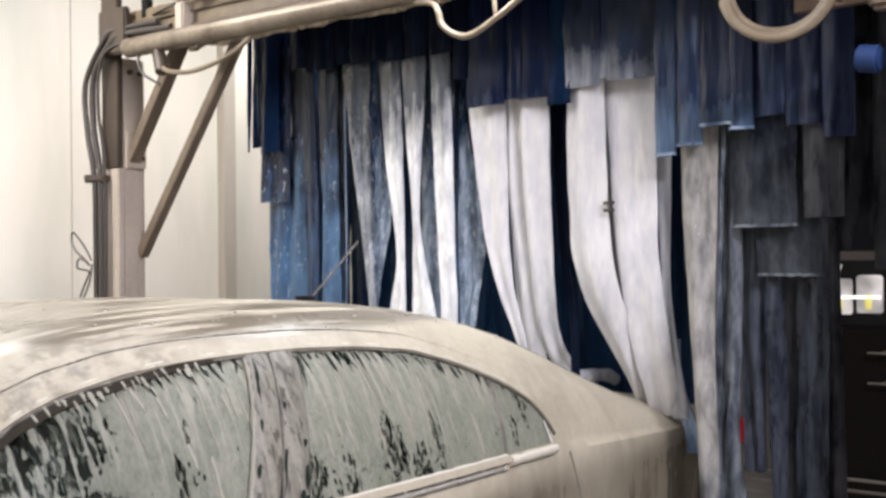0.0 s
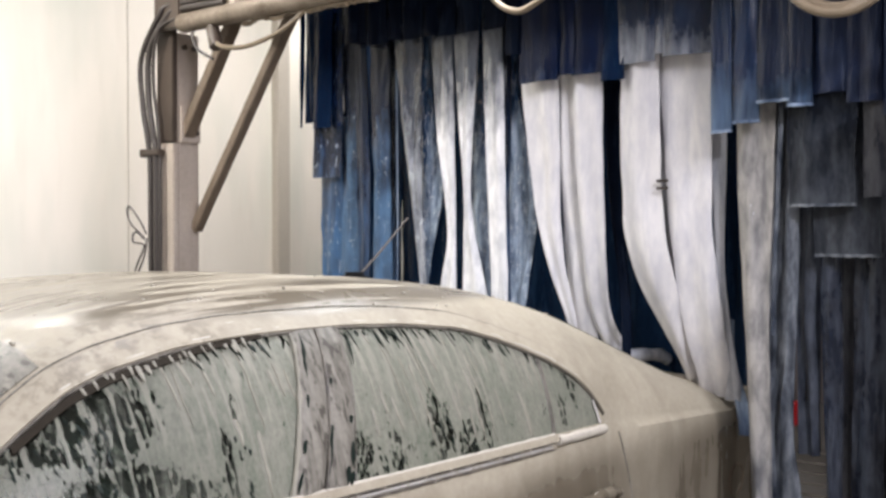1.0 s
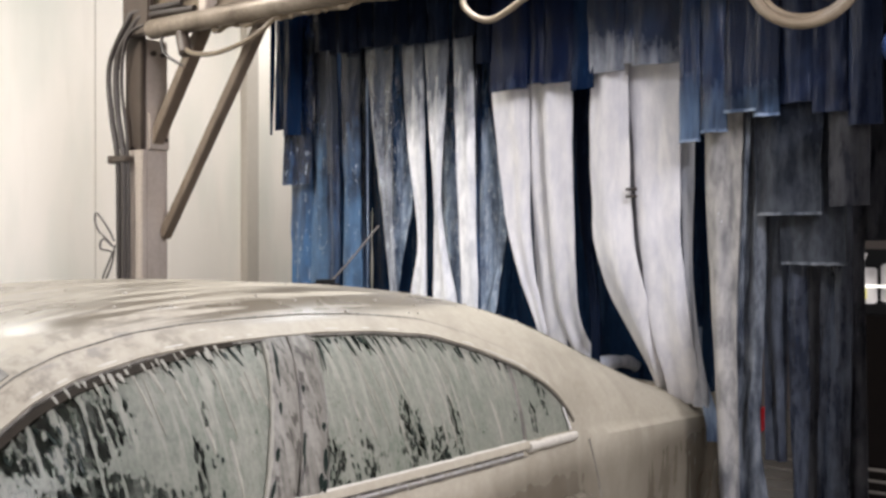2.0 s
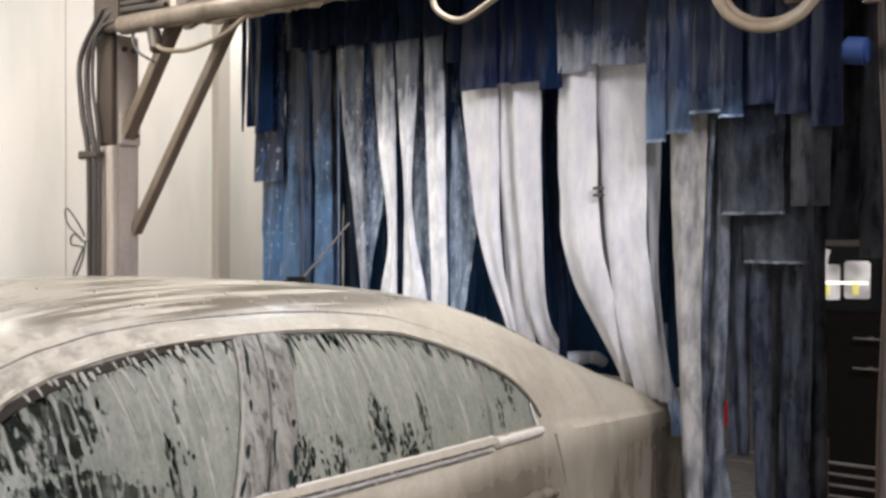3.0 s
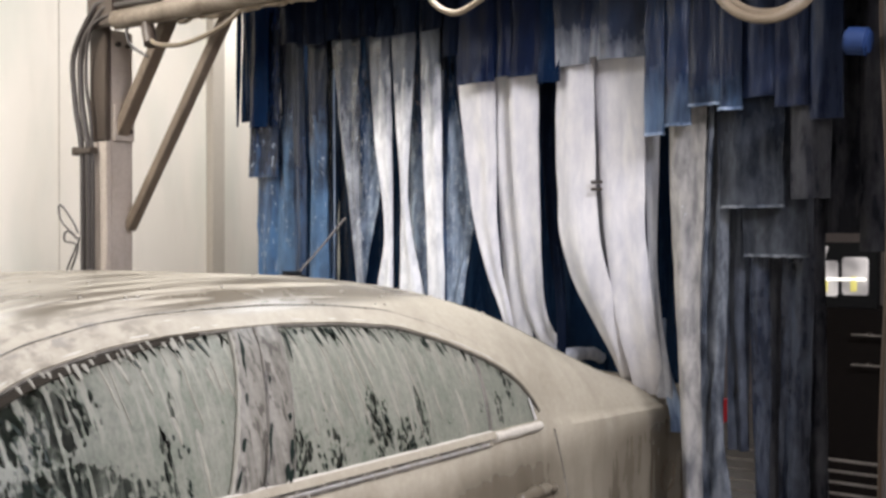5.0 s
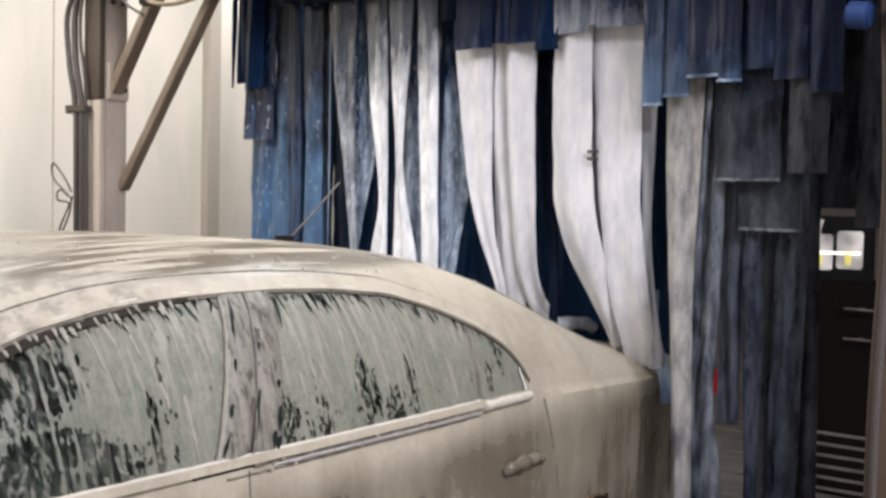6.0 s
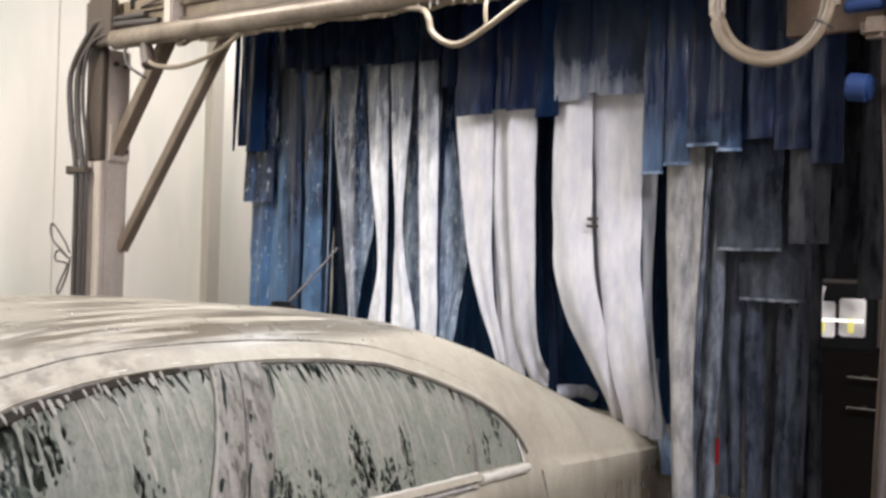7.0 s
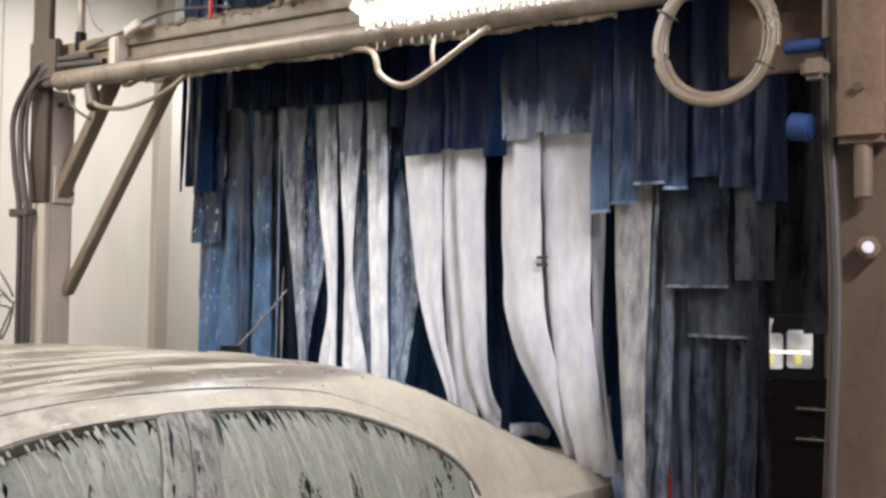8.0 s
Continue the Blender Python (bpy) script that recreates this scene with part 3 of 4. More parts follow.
    for k in range(15):
        v = k / 14
        row = []
        for u in np.linspace(0, 1, 40):
            xa, xb = x0 + lean0 * v, x1 + lean1 * v
            x = xa + (xb - xa) * u
            z0, z1 = lo, hi(x)
            row.append(skin(x, z0 + max(z1 - z0, 0.004) * v, inset, side))
        rows.append(row)
    return sheet(rows, 0.004)


def froth_run(x, start, length, w, lean, seed, side, off=-0.001):
    """A tapered run of froth hanging down a pane."""
    rows = []
    for u in np.linspace(0, 1, 14):
        z = start - length * u
        cx = x + lean * length * u + 0.005 * noise.noise((seed, z * 22, 1))
        ww = w * (1 - 0.55 * u * u) * (1 + 0.6 * noise.noise((seed, z * 50, 4))) * min(1.0, u * 7 + 0.3, (1 - u) * 6 + 0.2)
        rows.append([skin(cx + s * ww, z, off + h, side) for s, h in ((-1, 0.0), (-0.5, 0.0018), (0.5, 0.0018), (1, 0.0))])
    return sheet(rows)


rnd = random.Random(11)
for x0, x1, total in ((1.42, 1.76, 13), (1.98, 2.70, 38)):
    for k in range(total):
        x = x0 + (x1 - x0) * (k + rnd.random()) / total
        start = glass_top(x) - 0.006 - (rnd.uniform(0.02, 0.22) if rnd.random() < 0.5 else 0.0)
        length = min(rnd.uniform(0.03, 0.09) + 0.14 * rnd.random() ** 2.5, start - SILL - 0.02)
        if length > 0.02:
            part("froth_run", froth_run(x, start, length, rnd.uniform(0.002, 0.0055), rnd.uniform(0.02, 0.16), k * 3.7, 1), RUNS, car)

# froth hanging over the dark strip above the front glass
for k in range(24):
    x = 1.24 + 0.50 * (k + rnd.random()) / 24
    part("froth_run", froth_run(x, glass_top(x) + rnd.uniform(-0.012, 0.004), rnd.uniform(0.008, 0.034), rnd.uniform(0.002, 0.0065), rnd.uniform(0.0, 0.2), k * 2.9, 1, 0.010), RUNS, car)


def clear_drop(x, start, length, w, lean, seed, off=0.0008):
    """A dark drop-shaped place where the film has run off the glass."""
    rows = []
    for u in np.linspace(0, 1, 12):
        z = start - length * u
        ww = w * math.sin(math.pi * (0.06 + 0.90 * u) ** 0.8) * (1 + 0.5 * noise.noise((seed, z * 60, 2)))
        cx = x + lean * length * u + 0.004 * noise.noise((seed, z * 30, 5))
        rows.append([skin(cx + s * ww, z, off + h, 1) for s, h in ((-1, 0.0), (-0.4, 0.0008), (0.4, 0.0008), (1, 0.0))])
    return sheet(rows)


rnd = random.Random(5)
# drops hanging from the upper edge, then loose ones lower down
for x0, x1, total in ((1.50, 1.74, 9), (1.97, 2.26, 13), (2.30, 2.62, 9)):
    for k in range(total):
        x = x0 + (x1 - x0) * (k + rnd.uniform(0.15, 0.85)) / total
        part("clear_drop", clear_drop(x, glass_top(x) - rnd.uniform(0.004, 0.014), rnd.uniform(0.014, 0.050), rnd.uniform(0.0026, 0.0075), rnd.uniform(0.10, 0.40), k * 2.3 + x0), WETGLASS, car)
for x0, x1, z0, z1, total in ((2.20, 2.27, 0.99, 1.08, 16), (2.28, 2.36, 0.975, 1.04, 10), (1.94, 2.06, 0.965, 1.05, 9), (2.66, 2.70, 1.0, 1.07, 3), (2.80, 2.88, 1.02, 1.12, 6), (1.50, 1.60, 0.98, 1.20, 8), (1.05, 1.36, 0.97, 1.08, 46), (1.02, 1.28, 1.10, 1.20, 34)):
    for k in range(total):
        x, z = rnd.uniform(x0, x1), rnd.uniform(z0, z1)
        if z < glass_top(x) - 0.02:
            part("clear_drop", clear_drop(x, z, min(rnd.uniform(0.008, 0.026), z - SILL - 0.004), rnd.uniform(0.0016, 0.0042), rnd.uniform(0.0, 0.3), k * 1.7 + x0 + z0), WETGLASS, car)
# dark wet places along the pillar seams: foot and lean of the seam, height on it, length, width
for k, (foot, lean, v, length, w) in enumerate(((1.690, 0.40, 0.98, 0.10, 0.0055), (1.690, 0.40, 0.62, 0.03, 0.0045), (1.686, 0.40, 0.36, 0.03, 0.006), (1.684, 0.40, 0.18, 0.045, 0.005), (1.776, 0.34, 0.42, 0.11, 0.0055), (1.778, 0.34, 0.70, 0.018, 0.005), (1.850, 0.30, 0.30, 0.055, 0.0065), (1.838, 0.30, 0.16, 0.04, 0.008), (1.852, 0.30, 0.12, 0.035, 0.009), (1.846, 0.30, 0.46, 0.02, 0.007), (1.880, 0.28, 0.95, 0.07, 0.0045))):
    tall = (glass_top(1.85) - SILL) * v
    part("clear_drop", clear_drop(foot + lean * tall, SILL + tall, length, w, -lean, k * 5.1, 0.0125), WETGLASS, car)
for side in (1, -1):
    part("front_door_glass", pane(0.76, 1.70, SILL - 0.01, glass_top, side, 0.0, 0.14), GLASS_F, car, "front door glass streaked with soap")
    part("rear_door_glass", pane(1.86, 2.70, SILL - 0.01, glass_top, side, 0.11, 0.03), GLASS_R, car, "rear door glass streaked with soap")
    part("quarter_glass", pane(2.715, 2.985, SILL - 0.01, glass_top, side, 0.03, -0.02), GLASS_R, car, "small quarter glass streaked with soap")
    # pillar covers between the doors and at the quarter glass
    for name, xa, xb, w, m in (("front_pillar_cover", 1.72, 1.855, 0.085, PILLAR), ("rear_pillar_cover", 1.815, 1.93, 0.085, PILLAR), ("quarter_divider", 2.706, 2.735, 0.014, SMEARED)):
        rows = []
        for v in np.linspace(0, 1, 14):
            x = xa + (xb - xa) * v
            z = SILL - 0.005 + (glass_top(x) + 0.004 - SILL) * v
            rows.append([skin(x - w / 2, z, 0.000, side), skin(x - w / 4, z, 0.005, side), skin(x + w / 4, z, 0.005, side), skin(x + w / 2, z, 0.000, side)])
        part(name, sheet(rows, 0.006), m, car, "soap-smeared black door pillar" if m is PILLAR else "")
    part("door_frame", band(0.80, 2.99, lambda x: glass_top(x) + 0.017, 0.040, 0.003, 0.010, side, 120), FOAM, car, "foam-covered upper door frame")
    part("window_seal", band(0.80, 2.99, lambda x: glass_top(x) - 0.006, 0.0045, 0.002, 0.006, side, 120), SMEARED, car, "dark window seal")
    part("rain_gutter", pipe([skin(x, glass_top(x) + 0.047, 0.001, side) for x in np.linspace(0.86, 2.9, 90)], 0.0022, 6), PILLAR, car)
    part("froth_line", pipe([skin(x, glass_top(x) + 0.010, 0.013, side) for x in np.linspace(1.2, 2.9, 200)], 0.003, 6, None, 1.1), FROTH, car)
    part("belt_moulding", band(0.80, 3.0, lambda x: SILL + 0.003, 0.020, 0.004, 0.010, side, 90), FOAM, car, "foam-covered waist moulding")
    part("chrome_strip", pipe([skin(x, SILL - 0.020, 0.006, side) for x in np.linspace(1.84, 2.68, 140)], 0.0034, 8, None, 0.5), CHROME, car, "wet chrome waist strip")
    part("strip_seal", pipe([skin(x, SILL - 0.029, 0.005, side) for x in np.linspace(1.70, 2.70, 140)], 0.0022, 6, None, 0.9), SMEARED, car)
    part("strip_seal", pipe([skin(x, SILL - 0.011, 0.007, side) for x in np.linspace(1.78, 2.69, 200)], 0.0030, 6, None, 1.2), SMEARED, car)
    part("rain_deflector", band(1.08, 1.72, lambda x: glass_top(x) - 0.016 * min(1.0, (1.76 - x) / 0.3), 0.014, 0.005, 0.004, side, 50), SEAL, car, "dark strip along the top of the front glass")
    part("pillar_gap", pipe([skin(1.773 + 0.119 * v, SILL + (glass_top(1.89) - SILL) * v, 0.0105, side) for v in np.linspace(0, 1, 40)], 0.0030, 6, None, 1.2), SMEARED, car)
    part("pillar_edge", pipe([skin(1.872 + 0.100 * v, SILL + (glass_top(1.96) - SILL) * v, 0.003, side) for v in np.linspace(0, 1, 40)], 0.0022, 6, None, 1.0), SMEARED, car)
    part("corner_trim", pipe([skin(2.962 - 0.012 * v, SILL + 0.008 + 0.075 * v, 0.005, side) for v in np.linspace(0, 1, 14)], 0.0045, 8, None, 0.5), CHROME, car, "wet chrome trim at the quarter glass corner")
    part("froth_ridge", pipe([skin(1.672 + 0.145 * v, SILL + (glass_top(1.81) - SILL) * v, 0.004, side) for v in np.linspace(0, 1, 60)], 0.0055, 8, None, 0.8), RUNS, car, "ridge of froth down the door glass edge")
    part("froth_bead", pipe([skin(x, SILL + 0.012, 0.006, side) for x in np.linspace(1.0, 2.70, 200)], 0.0065, 8, None, 0.3), FROTH, car, "bead of froth along the waist moulding")
    part("froth_roll", pipe([skin(x, SILL - 0.004, 0.008, side) for x in np.linspace(2.71, 2.975, 50)], 0.016, 10, None, 0.25), FROTH, car, "thick froth on the moulding's end")
    part("froth_line", pipe([skin(x, glass_top(x) + 0.033 + 0.003 * math.sin(x * 37), 0.0125, side) for x in np.linspace(1.02, 1.95, 160)], 0.0028, 6, None, 1.3), FROTH, car)
    for k in range(26 if side > 0 else 0):
        x = 1.80 + 0.92 * (k + rnd.random()) / 26
        part("froth_lump", disc(skin(x, SILL - rnd.choice((0.012, 0.020, 0.028)), 0.008, side), (0, 1, 0.2), rnd.uniform(0.0025, 0.0055), 0.007, 8, 0.002), FROTH, car)
    # door handles: a bowl and a grip
    for hx in (1.62, 2.94):
        grip = part("door_handle", pipe(smooth_path([skin(hx - 0.125, 0.735, -0.004, side), skin(hx - 0.10, 0.748, 0.018, side), skin(hx - 0.03, 0.757, 0.026, side), skin(hx + 0.05, 0.752, 0.024, side), skin(hx + 0.085, 0.742, 0.010, side), skin(hx + 0.10, 0.735, -0.006, side)], 10), 0.017, 14, None, 0.8), FOAM, car, "foam-covered pull handle")
        part("handle_recess", sheet([[skin(hx + 0.12 * math.cos(q) * r, 0.732 + 0.055 * math.sin(q) * r, 0.003, side) for q in np.linspace(0, 2 * math.pi, 24)] for r in (0.05, 0.5, 1.0)]), FOAM, grip)
    # shut lines
    seam = [skin(1.77 - 0.02 * (0.93 - z), z, 0.0, side) for z in np.linspace(0.25, 0.93, 20)]
    part("door_seam", pipe(seam, 0.003, 6), PILLAR, car)
    rear = [skin(3.06 + 0.14 * math.sin((0.93 - z) * 2.2), z, 0.0, side) for z in np.linspace(0.25, 0.925, 20)]
    part("door_seam", pipe(rear, 0.003, 6), PILLAR, car)
    part("tail_lamp", sheet([[skin(x, z, 0.006, side) for x in np.linspace(4.36, 4.74, 10)] for z in np.linspace(0.72, 0.82, 6)], 0.02), TAIL, car, "glowing red tail lamp")
    mirror = part("door_mirror", disc(skin(0.98, 1.0, 0.13, side), (1, 0, 0), 0.085, 0.09, 20, 0.02), FOAM, car, "foam-covered door mirror")
    part("mirror_arm", bar(skin(0.98, 0.955, -0.02, side), skin(0.98, 0.97, 0.10, side), 0.05, 0.04), RUBBER, mirror)
    for ax in AXLES:
        part("wheel_liner", sheet([[Vector((ax + r * math.cos(q), YC - side * y, 0.24 + r * math.sin(q))) for q in np.linspace(-0.3, math.pi + 0.3, 30)] for y, r in ((0.893, 0.300), (0.86, 0.310), (0.60, 0.310), (0.58, 0.20))]), BROWN, car, "dirty brown wheel arch liner")
        wheel = part("wheel", disc((ax, YC - side * 0.76, 0.25), (0, 1, 0), 0.165, 0.19, 32, 0.01), CHROME, car, "wet alloy wheel")
        pts = [Vector((ax + 0.185 * math.cos(q), YC - side * 0.76, 0.25 + 0.185 * math.sin(q))) for q in np.linspace(0, 2 * math.pi, 40)]
        ringed = []
        for p in pts:
            d = (p - Vector((ax, YC - side * 0.76, 0.25))).normalized()
            ringed.append([p + d * 0.065 * math.cos(q) + Vector((0, 0.10 * math.sin(q), 0)) for q in np.linspace(0, 2 * math.pi, 13)])
        part("tyre", sheet(ringed), BROWN, wheel)
        for k in range(5):
            q = 2 * math.pi * k / 5
            part("spoke", bar((ax, YC - side * 0.862, 0.25), (ax + 0.15 * math.cos(q), YC - side * 0.862, 0.25 + 0.15 * math.sin(q)), 0.04, 0.02), CHROME, wheel)
# fuel flap on the near rear wing
part("fuel_flap_seam", pipe([skin(3.95 + 0.065 * math.cos(q), 0.62 + 0.06 * math.sin(q), 0.001) for q in np.linspace(0, 2 * math.pi, 30)], 0.0025, 6), BROWN, car, "round seam of the fuel flap")


def top_sheet(x0, x1, d0, d1, lift):
    """A pane on the upper side of the car."""
    rows = []
    for x in np.linspace(x0, x1, 24):
        u = (x - x0) / (x1 - x0)
        d = d0 + (d1 - d0) * u
        rows.append([Vector((x, YC + s * d * half(x), belt(x) + (crown(x) - belt(x)) * (1 - abs(s * d) ** 6) ** 0.8 + lift)) for s in np.linspace(-1, 1, 24)])
    return sheet(rows, 0.004)


part("windscreen", top_sheet(0.66, 1.2, 0.84, 0.74, 0.003), PILLAR, car, "soapy windscreen")
part("rear_window", top_sheet(2.98, 3.78, 0.66, 0.80, 0.003), GLASS_R, car, "soapy rear window")
part("lid_seam", pipe([Vector((3.9, YC + s * half(3.9) * 0.8, belt(3.9) + (crown(3.9) - belt(3.9)) * (1 - abs(s * 0.8) ** 6) ** 0.8 + 0.001)) for s in np.linspace(-1, 1, 30)], 0.003, 6), GRIME, car)
for name, x, z0, z1, m in (("rear_bumper", 4.72, 0.3, 0.55, FOAM), ("front_bumper", -0.15, 0.25, 0.48, FOAM)):
    rows = []
    for z in np.linspace(z0, z1, 8):
        bulge = 0.05 * math.sin(math.pi * (z - z0) / (z1 - z0))
        rows.append([Vector((x + (1 if x > 1 else -1) * (bulge + 0.06 * (1 - s * s)), YC + s * 0.72, z)) for s in np.linspace(-1, 1, 20)])
    part(name, sheet(rows, 0.02), m, car, "foam-covered bumper")
# roof aerial
mast = part("antenna_base", disc((2.755, 2.75, crown(2.755) + 0.018), (0, 0, 1), 0.048, 0.038, 20, 0.014), RUBBER, car, "black aerial foot")
part("antenna_rod", pipe(smooth_path([(2.775, 2.75, crown(2.8) + 0.03), (2.88, 2.75, crown(2.8) + 0.11), (3.03, 2.75, crown(2.8) + 0.235)], 8), 0.0045, 8), CABLE, mast, "thin whip aerial with foam drops")

part("froth_collar", disc((2.755, 2.74, crown(2.755) + 0.005), (0.1, 0, 1), 0.085, 0.018, 24, 0.006), FROTH, mast, "white froth round the aerial foot")
rnd = random.Random(4)
for k in range(34):
    x, d = rnd.uniform(1.0, 3.3), -rnd.choice((0.60, 0.66, 0.7, 0.74, 0.2, 0.45)) + rnd.uniform(-0.04, 0.04)
    z = belt(x) + (crown(x) - belt(x)) * (1 - abs(d) ** 6) ** 0.8
    part("froth_drop", disc((x, YC + d * half(x), z + 0.001), (0, 0, 1), rnd.uniform(0.003, 0.008), 0.006, 8, 0.0015), FROTH, car)

# ---- the gantry ----
gantry = thing("wash_gantry", (3.4, 2.7, 0), "dirty brown steel gantry spanning the wash lane", "gantry")
# dark plate covers the post's -x face, whose shade is in the colour
part("post", box(3.340, 3.372, 4.615, 4.750, 2.02, 3.95, 0.005), DARKSTEEL, gantry, "flat steel post plate, its side's shade in dark paint")
part("post_foot", box(3.344, 3.372, 4.617, 4.747, 0, 2.018, 0.005), GALV, gantry, "stained pale lower post")
part("post", box(3.374, 3.505, 4.620, 4.745, 0, 2.57, 0.006), GALV, gantry, "stained zinc-grey post")
part("post", box(3.30, 3.48, 0.66, 0.90, 0, 3.95, 0.006), POSTBROWN, gantry, "dirty brown post")
part("main_beam", box(3.36, 3.52, 0.90, 4.60, 2.62, 2.785, 0.008), GRIME, gantry, "grimy box beam")
part("beam_crust", crusty([(3.372 + 0.010 * noise.noise((y * 9, 1, 2)), y, 2.782 + 0.012 * noise.noise((y * 6, 4, 1))) for y in np.linspace(0.95, 4.15, 420)], 0.015, 9), CRUST, gantry, "flaking brown crust on the beam")
for z in (2.655, 2.722):
    part("beam_lip", box(3.345, 3.37, 0.92, 4.58, z - 0.006, z + 0.006, 0.003), CRUST if z > 2.70 else RUST, gantry)
part("front_tube", pipe([(3.32, y, 2.592) for y in np.linspace(0.9, 4.50, 40)], 0.047, 18), TUBE, gantry, "wet alloy pipe under the beam")
part("brace", bar((3.485, 4.62, 1.585), (3.485, 3.86, 2.62), 0.05, 0.05), RUST, gantry, "slanting steel brace")
part("brace", bar((3.43, 4.62, 2.06), (3.42, 4.22, 2.60), 0.065, 0.055), RUST, gantry, "slanting steel brace")
part("gusset_plate", box(3.380, 3.500, 4.600, 4.618, 2.02, 2.20, 0.003), GALV, gantry)
for dy in (3.41, 3.47):
    part("bolt", disc((dy, 4.612, 2.50), (0, 1, 0), 0.014, 0.02, 6), DARKSTEEL, gantry)
    part("bolt", disc((dy, 4.594, 2.07), (0, 1, 0), 0.012, 0.02, 6), DARKSTEEL, gantry)

part("gusset_plate", box(3.385, 3.405, 0.90, 1.24, 2.30, 2.665, 0.004), BROWN, gantry, "rusty brown gusset plate")
part("end_plate", box(3.300, 3.338, 4.50, 4.72, 2.57, 2.80, 0.01), DARKSTEEL, gantry)
part("grime_fringe", crusty([(3.330 + 0.008 * noise.noise((y * 8, 0, 3)), y, 2.540 + 0.010 * noise.noise((y * 5, 2, 7)) + 0.004 * math.sin(y * 31)) for y in np.linspace(1.6, 4.05, 320)], 0.012, 9), GRIME, gantry, "dark dripping grime under the pipe")
rnd = random.Random(21)
for k in range(46):
    y, d = 2.60 - k * 0.0195 + rnd.uniform(-0.006, 0.006), rnd.uniform(0.006, 0.022)
    part("foam_drop", pipe([(3.272, y, 2.618), (3.272, y, 2.612 - d * 0.5), (3.272, y, 2.608 - d)], rnd.uniform(0.003, 0.006), 6), FROTH, gantry)
for k in range(12):
    y, d = 2.62 - k * 0.050 + rnd.uniform(-0.015, 0.015), rnd.uniform(0.008, 0.022)
    part("foam_drop", pipe([(3.30, y, 2.556), (3.30, y, 2.546 - d * 0.5), (3.30, y, 2.543 - d)], 0.0035, 6), FROTH, gantry)
part("bracket", bar((3.27, 2.585, 2.755), (3.27, 2.645, 2.665), 0.05, 0.06, 0.006), WHITEPAINT, gantry, "white tilted bracket")
part("bracket", bar((3.31, 3.92, 2.80), (3.31, 4.02, 2.765), 0.03, 0.045, 0.006), GALV, gantry, "small stained white bracket")
part("bracket", box(3.295, 3.40, 4.06, 4.12, 2.585, 2.755, 0.008), GALV, gantry, "pale clamp")
nozzle = part("spray_nozzle", pipe(smooth_path([(3.33, 3.10, 2.78), (3.31, 3.04, 2.83), (3.30, 2.96, 2.80)], 6), 0.016, 8), RUST, gantry, "small spray nozzle")
part("nozzle_tip", disc((3.29, 3.02, 2.80), (1, 0.3, -1), 0.018, 0.05, 12), GALV, nozzle)
part("cable_tie", box(3.315, 3.330, 3.482, 3.492, 2.765, 2.865, 0.002), RED, gantry, "red cable tie")
part("thin_pipe", pipe(smooth_path([(3.35, 4.35, 2.74), (3.33, 4.05, 2.78), (3.33, 3.80, 2.83), (3.34, 3.55, 2.825), (3.35, 3.40, 2.81)], 8), 0.007, 8), CABLE, gantry)
part("drop_pipe", pipe([(3.38, 4.43, 2.78), (3.38, 4.43, 3.95)], 0.019, 12), TUBE, gantry, "wet grey down pipe")
part("pipe_foot", pipe([(3.38, 4.43, 2.74), (3.38, 4.43, 2.83)], 0.027, 12), RUBBER, gantry)
part("tie_wire", pipe(smooth_path([(3.36, 4.40, 3.05), (3.35, 4.3, 2.86), (3.34, 4.22, 2.80)], 6), 0.003, 6), CABLE, gantry)
strip_lamp = thing("strip_lamp", (3.27, 2.17, 2.71), "lit strip lamp fixed along the gantry beam", "lamp")
part("housing", box(3.286, 3.355, 1.66, 2.62, 2.605, 2.775, 0.008), TUBE, strip_lamp, "wet metal lamp tray")
part("diffuser", box(3.266, 3.284, 1.68, 2.60, 2.614, 2.752, 0.006), LAMPFACE, strip_lamp, "bright lit cover")
for k in range(22):
    part("slot", box(3.2615, 3.2665, 1.72 + k * 0.040, 1.731 + k * 0.040, 2.698, 2.706, 0.001), GRIME, strip_lamp)
for k in range(2):
    part("end_cap", box(3.262, 3.31, (2.602, 1.655)[k], (2.625, 1.68)[k], 2.61, 2.77, 0.004), WHITEPAINT, strip_lamp)


# ---- cables and hoses ----
def cable(points, r, material, label, name="cable", category="cable"):
    ob = new(name, mesh_of(name, pipe(smooth_path(points, 10), r, 10), material))
    return tagged(ob, label, category)


cable([(3.340, 4.200, 2.660), (3.320, 4.520, 2.665), (3.305, 4.620, 2.630), (3.305, 4.760, 2.480), (3.310, 4.775, 2.250), (3.310, 4.735, 2.050), (3.310, 4.715, 1.900), (3.310, 4.710, 1.000), (3.310, 4.710, 0.020)], 0.016, CABLE, "thick dark cable running down beside the post")
cable([(3.340, 4.300, 2.700), (3.310, 4.600, 2.690), (3.295, 4.660, 2.650), (3.295, 4.815, 2.450), (3.305, 4.815, 2.200), (3.310, 4.775, 2.000), (3.310, 4.760, 1.700), (3.310, 4.755, 0.020)], 0.014, CABLE, "dark cable running down beside the post")
cable([(3.330, 4.400, 2.630), (3.295, 4.620, 2.600), (3.295, 4.700, 2.500), (3.305, 4.725, 2.300), (3.310, 4.690, 2.060), (3.310, 4.680, 1.600), (3.310, 4.680, 0.020)], 0.009, CABLE, "thin dark cable beside the post")
clip = thing("cable_clip", (3.32, 4.86, 1.97), "dark pipe clamp holding the cables to the post", "clamp")
part("arm", box(3.290, 3.338, 4.67, 4.81, 1.955, 1.985, 0.006), DARKSTEEL, clip)
part("band", disc((3.312, 4.81, 1.97), (0, 0, 1), 0.028, 0.04, 16, 0.004), DARKSTEEL, clip)
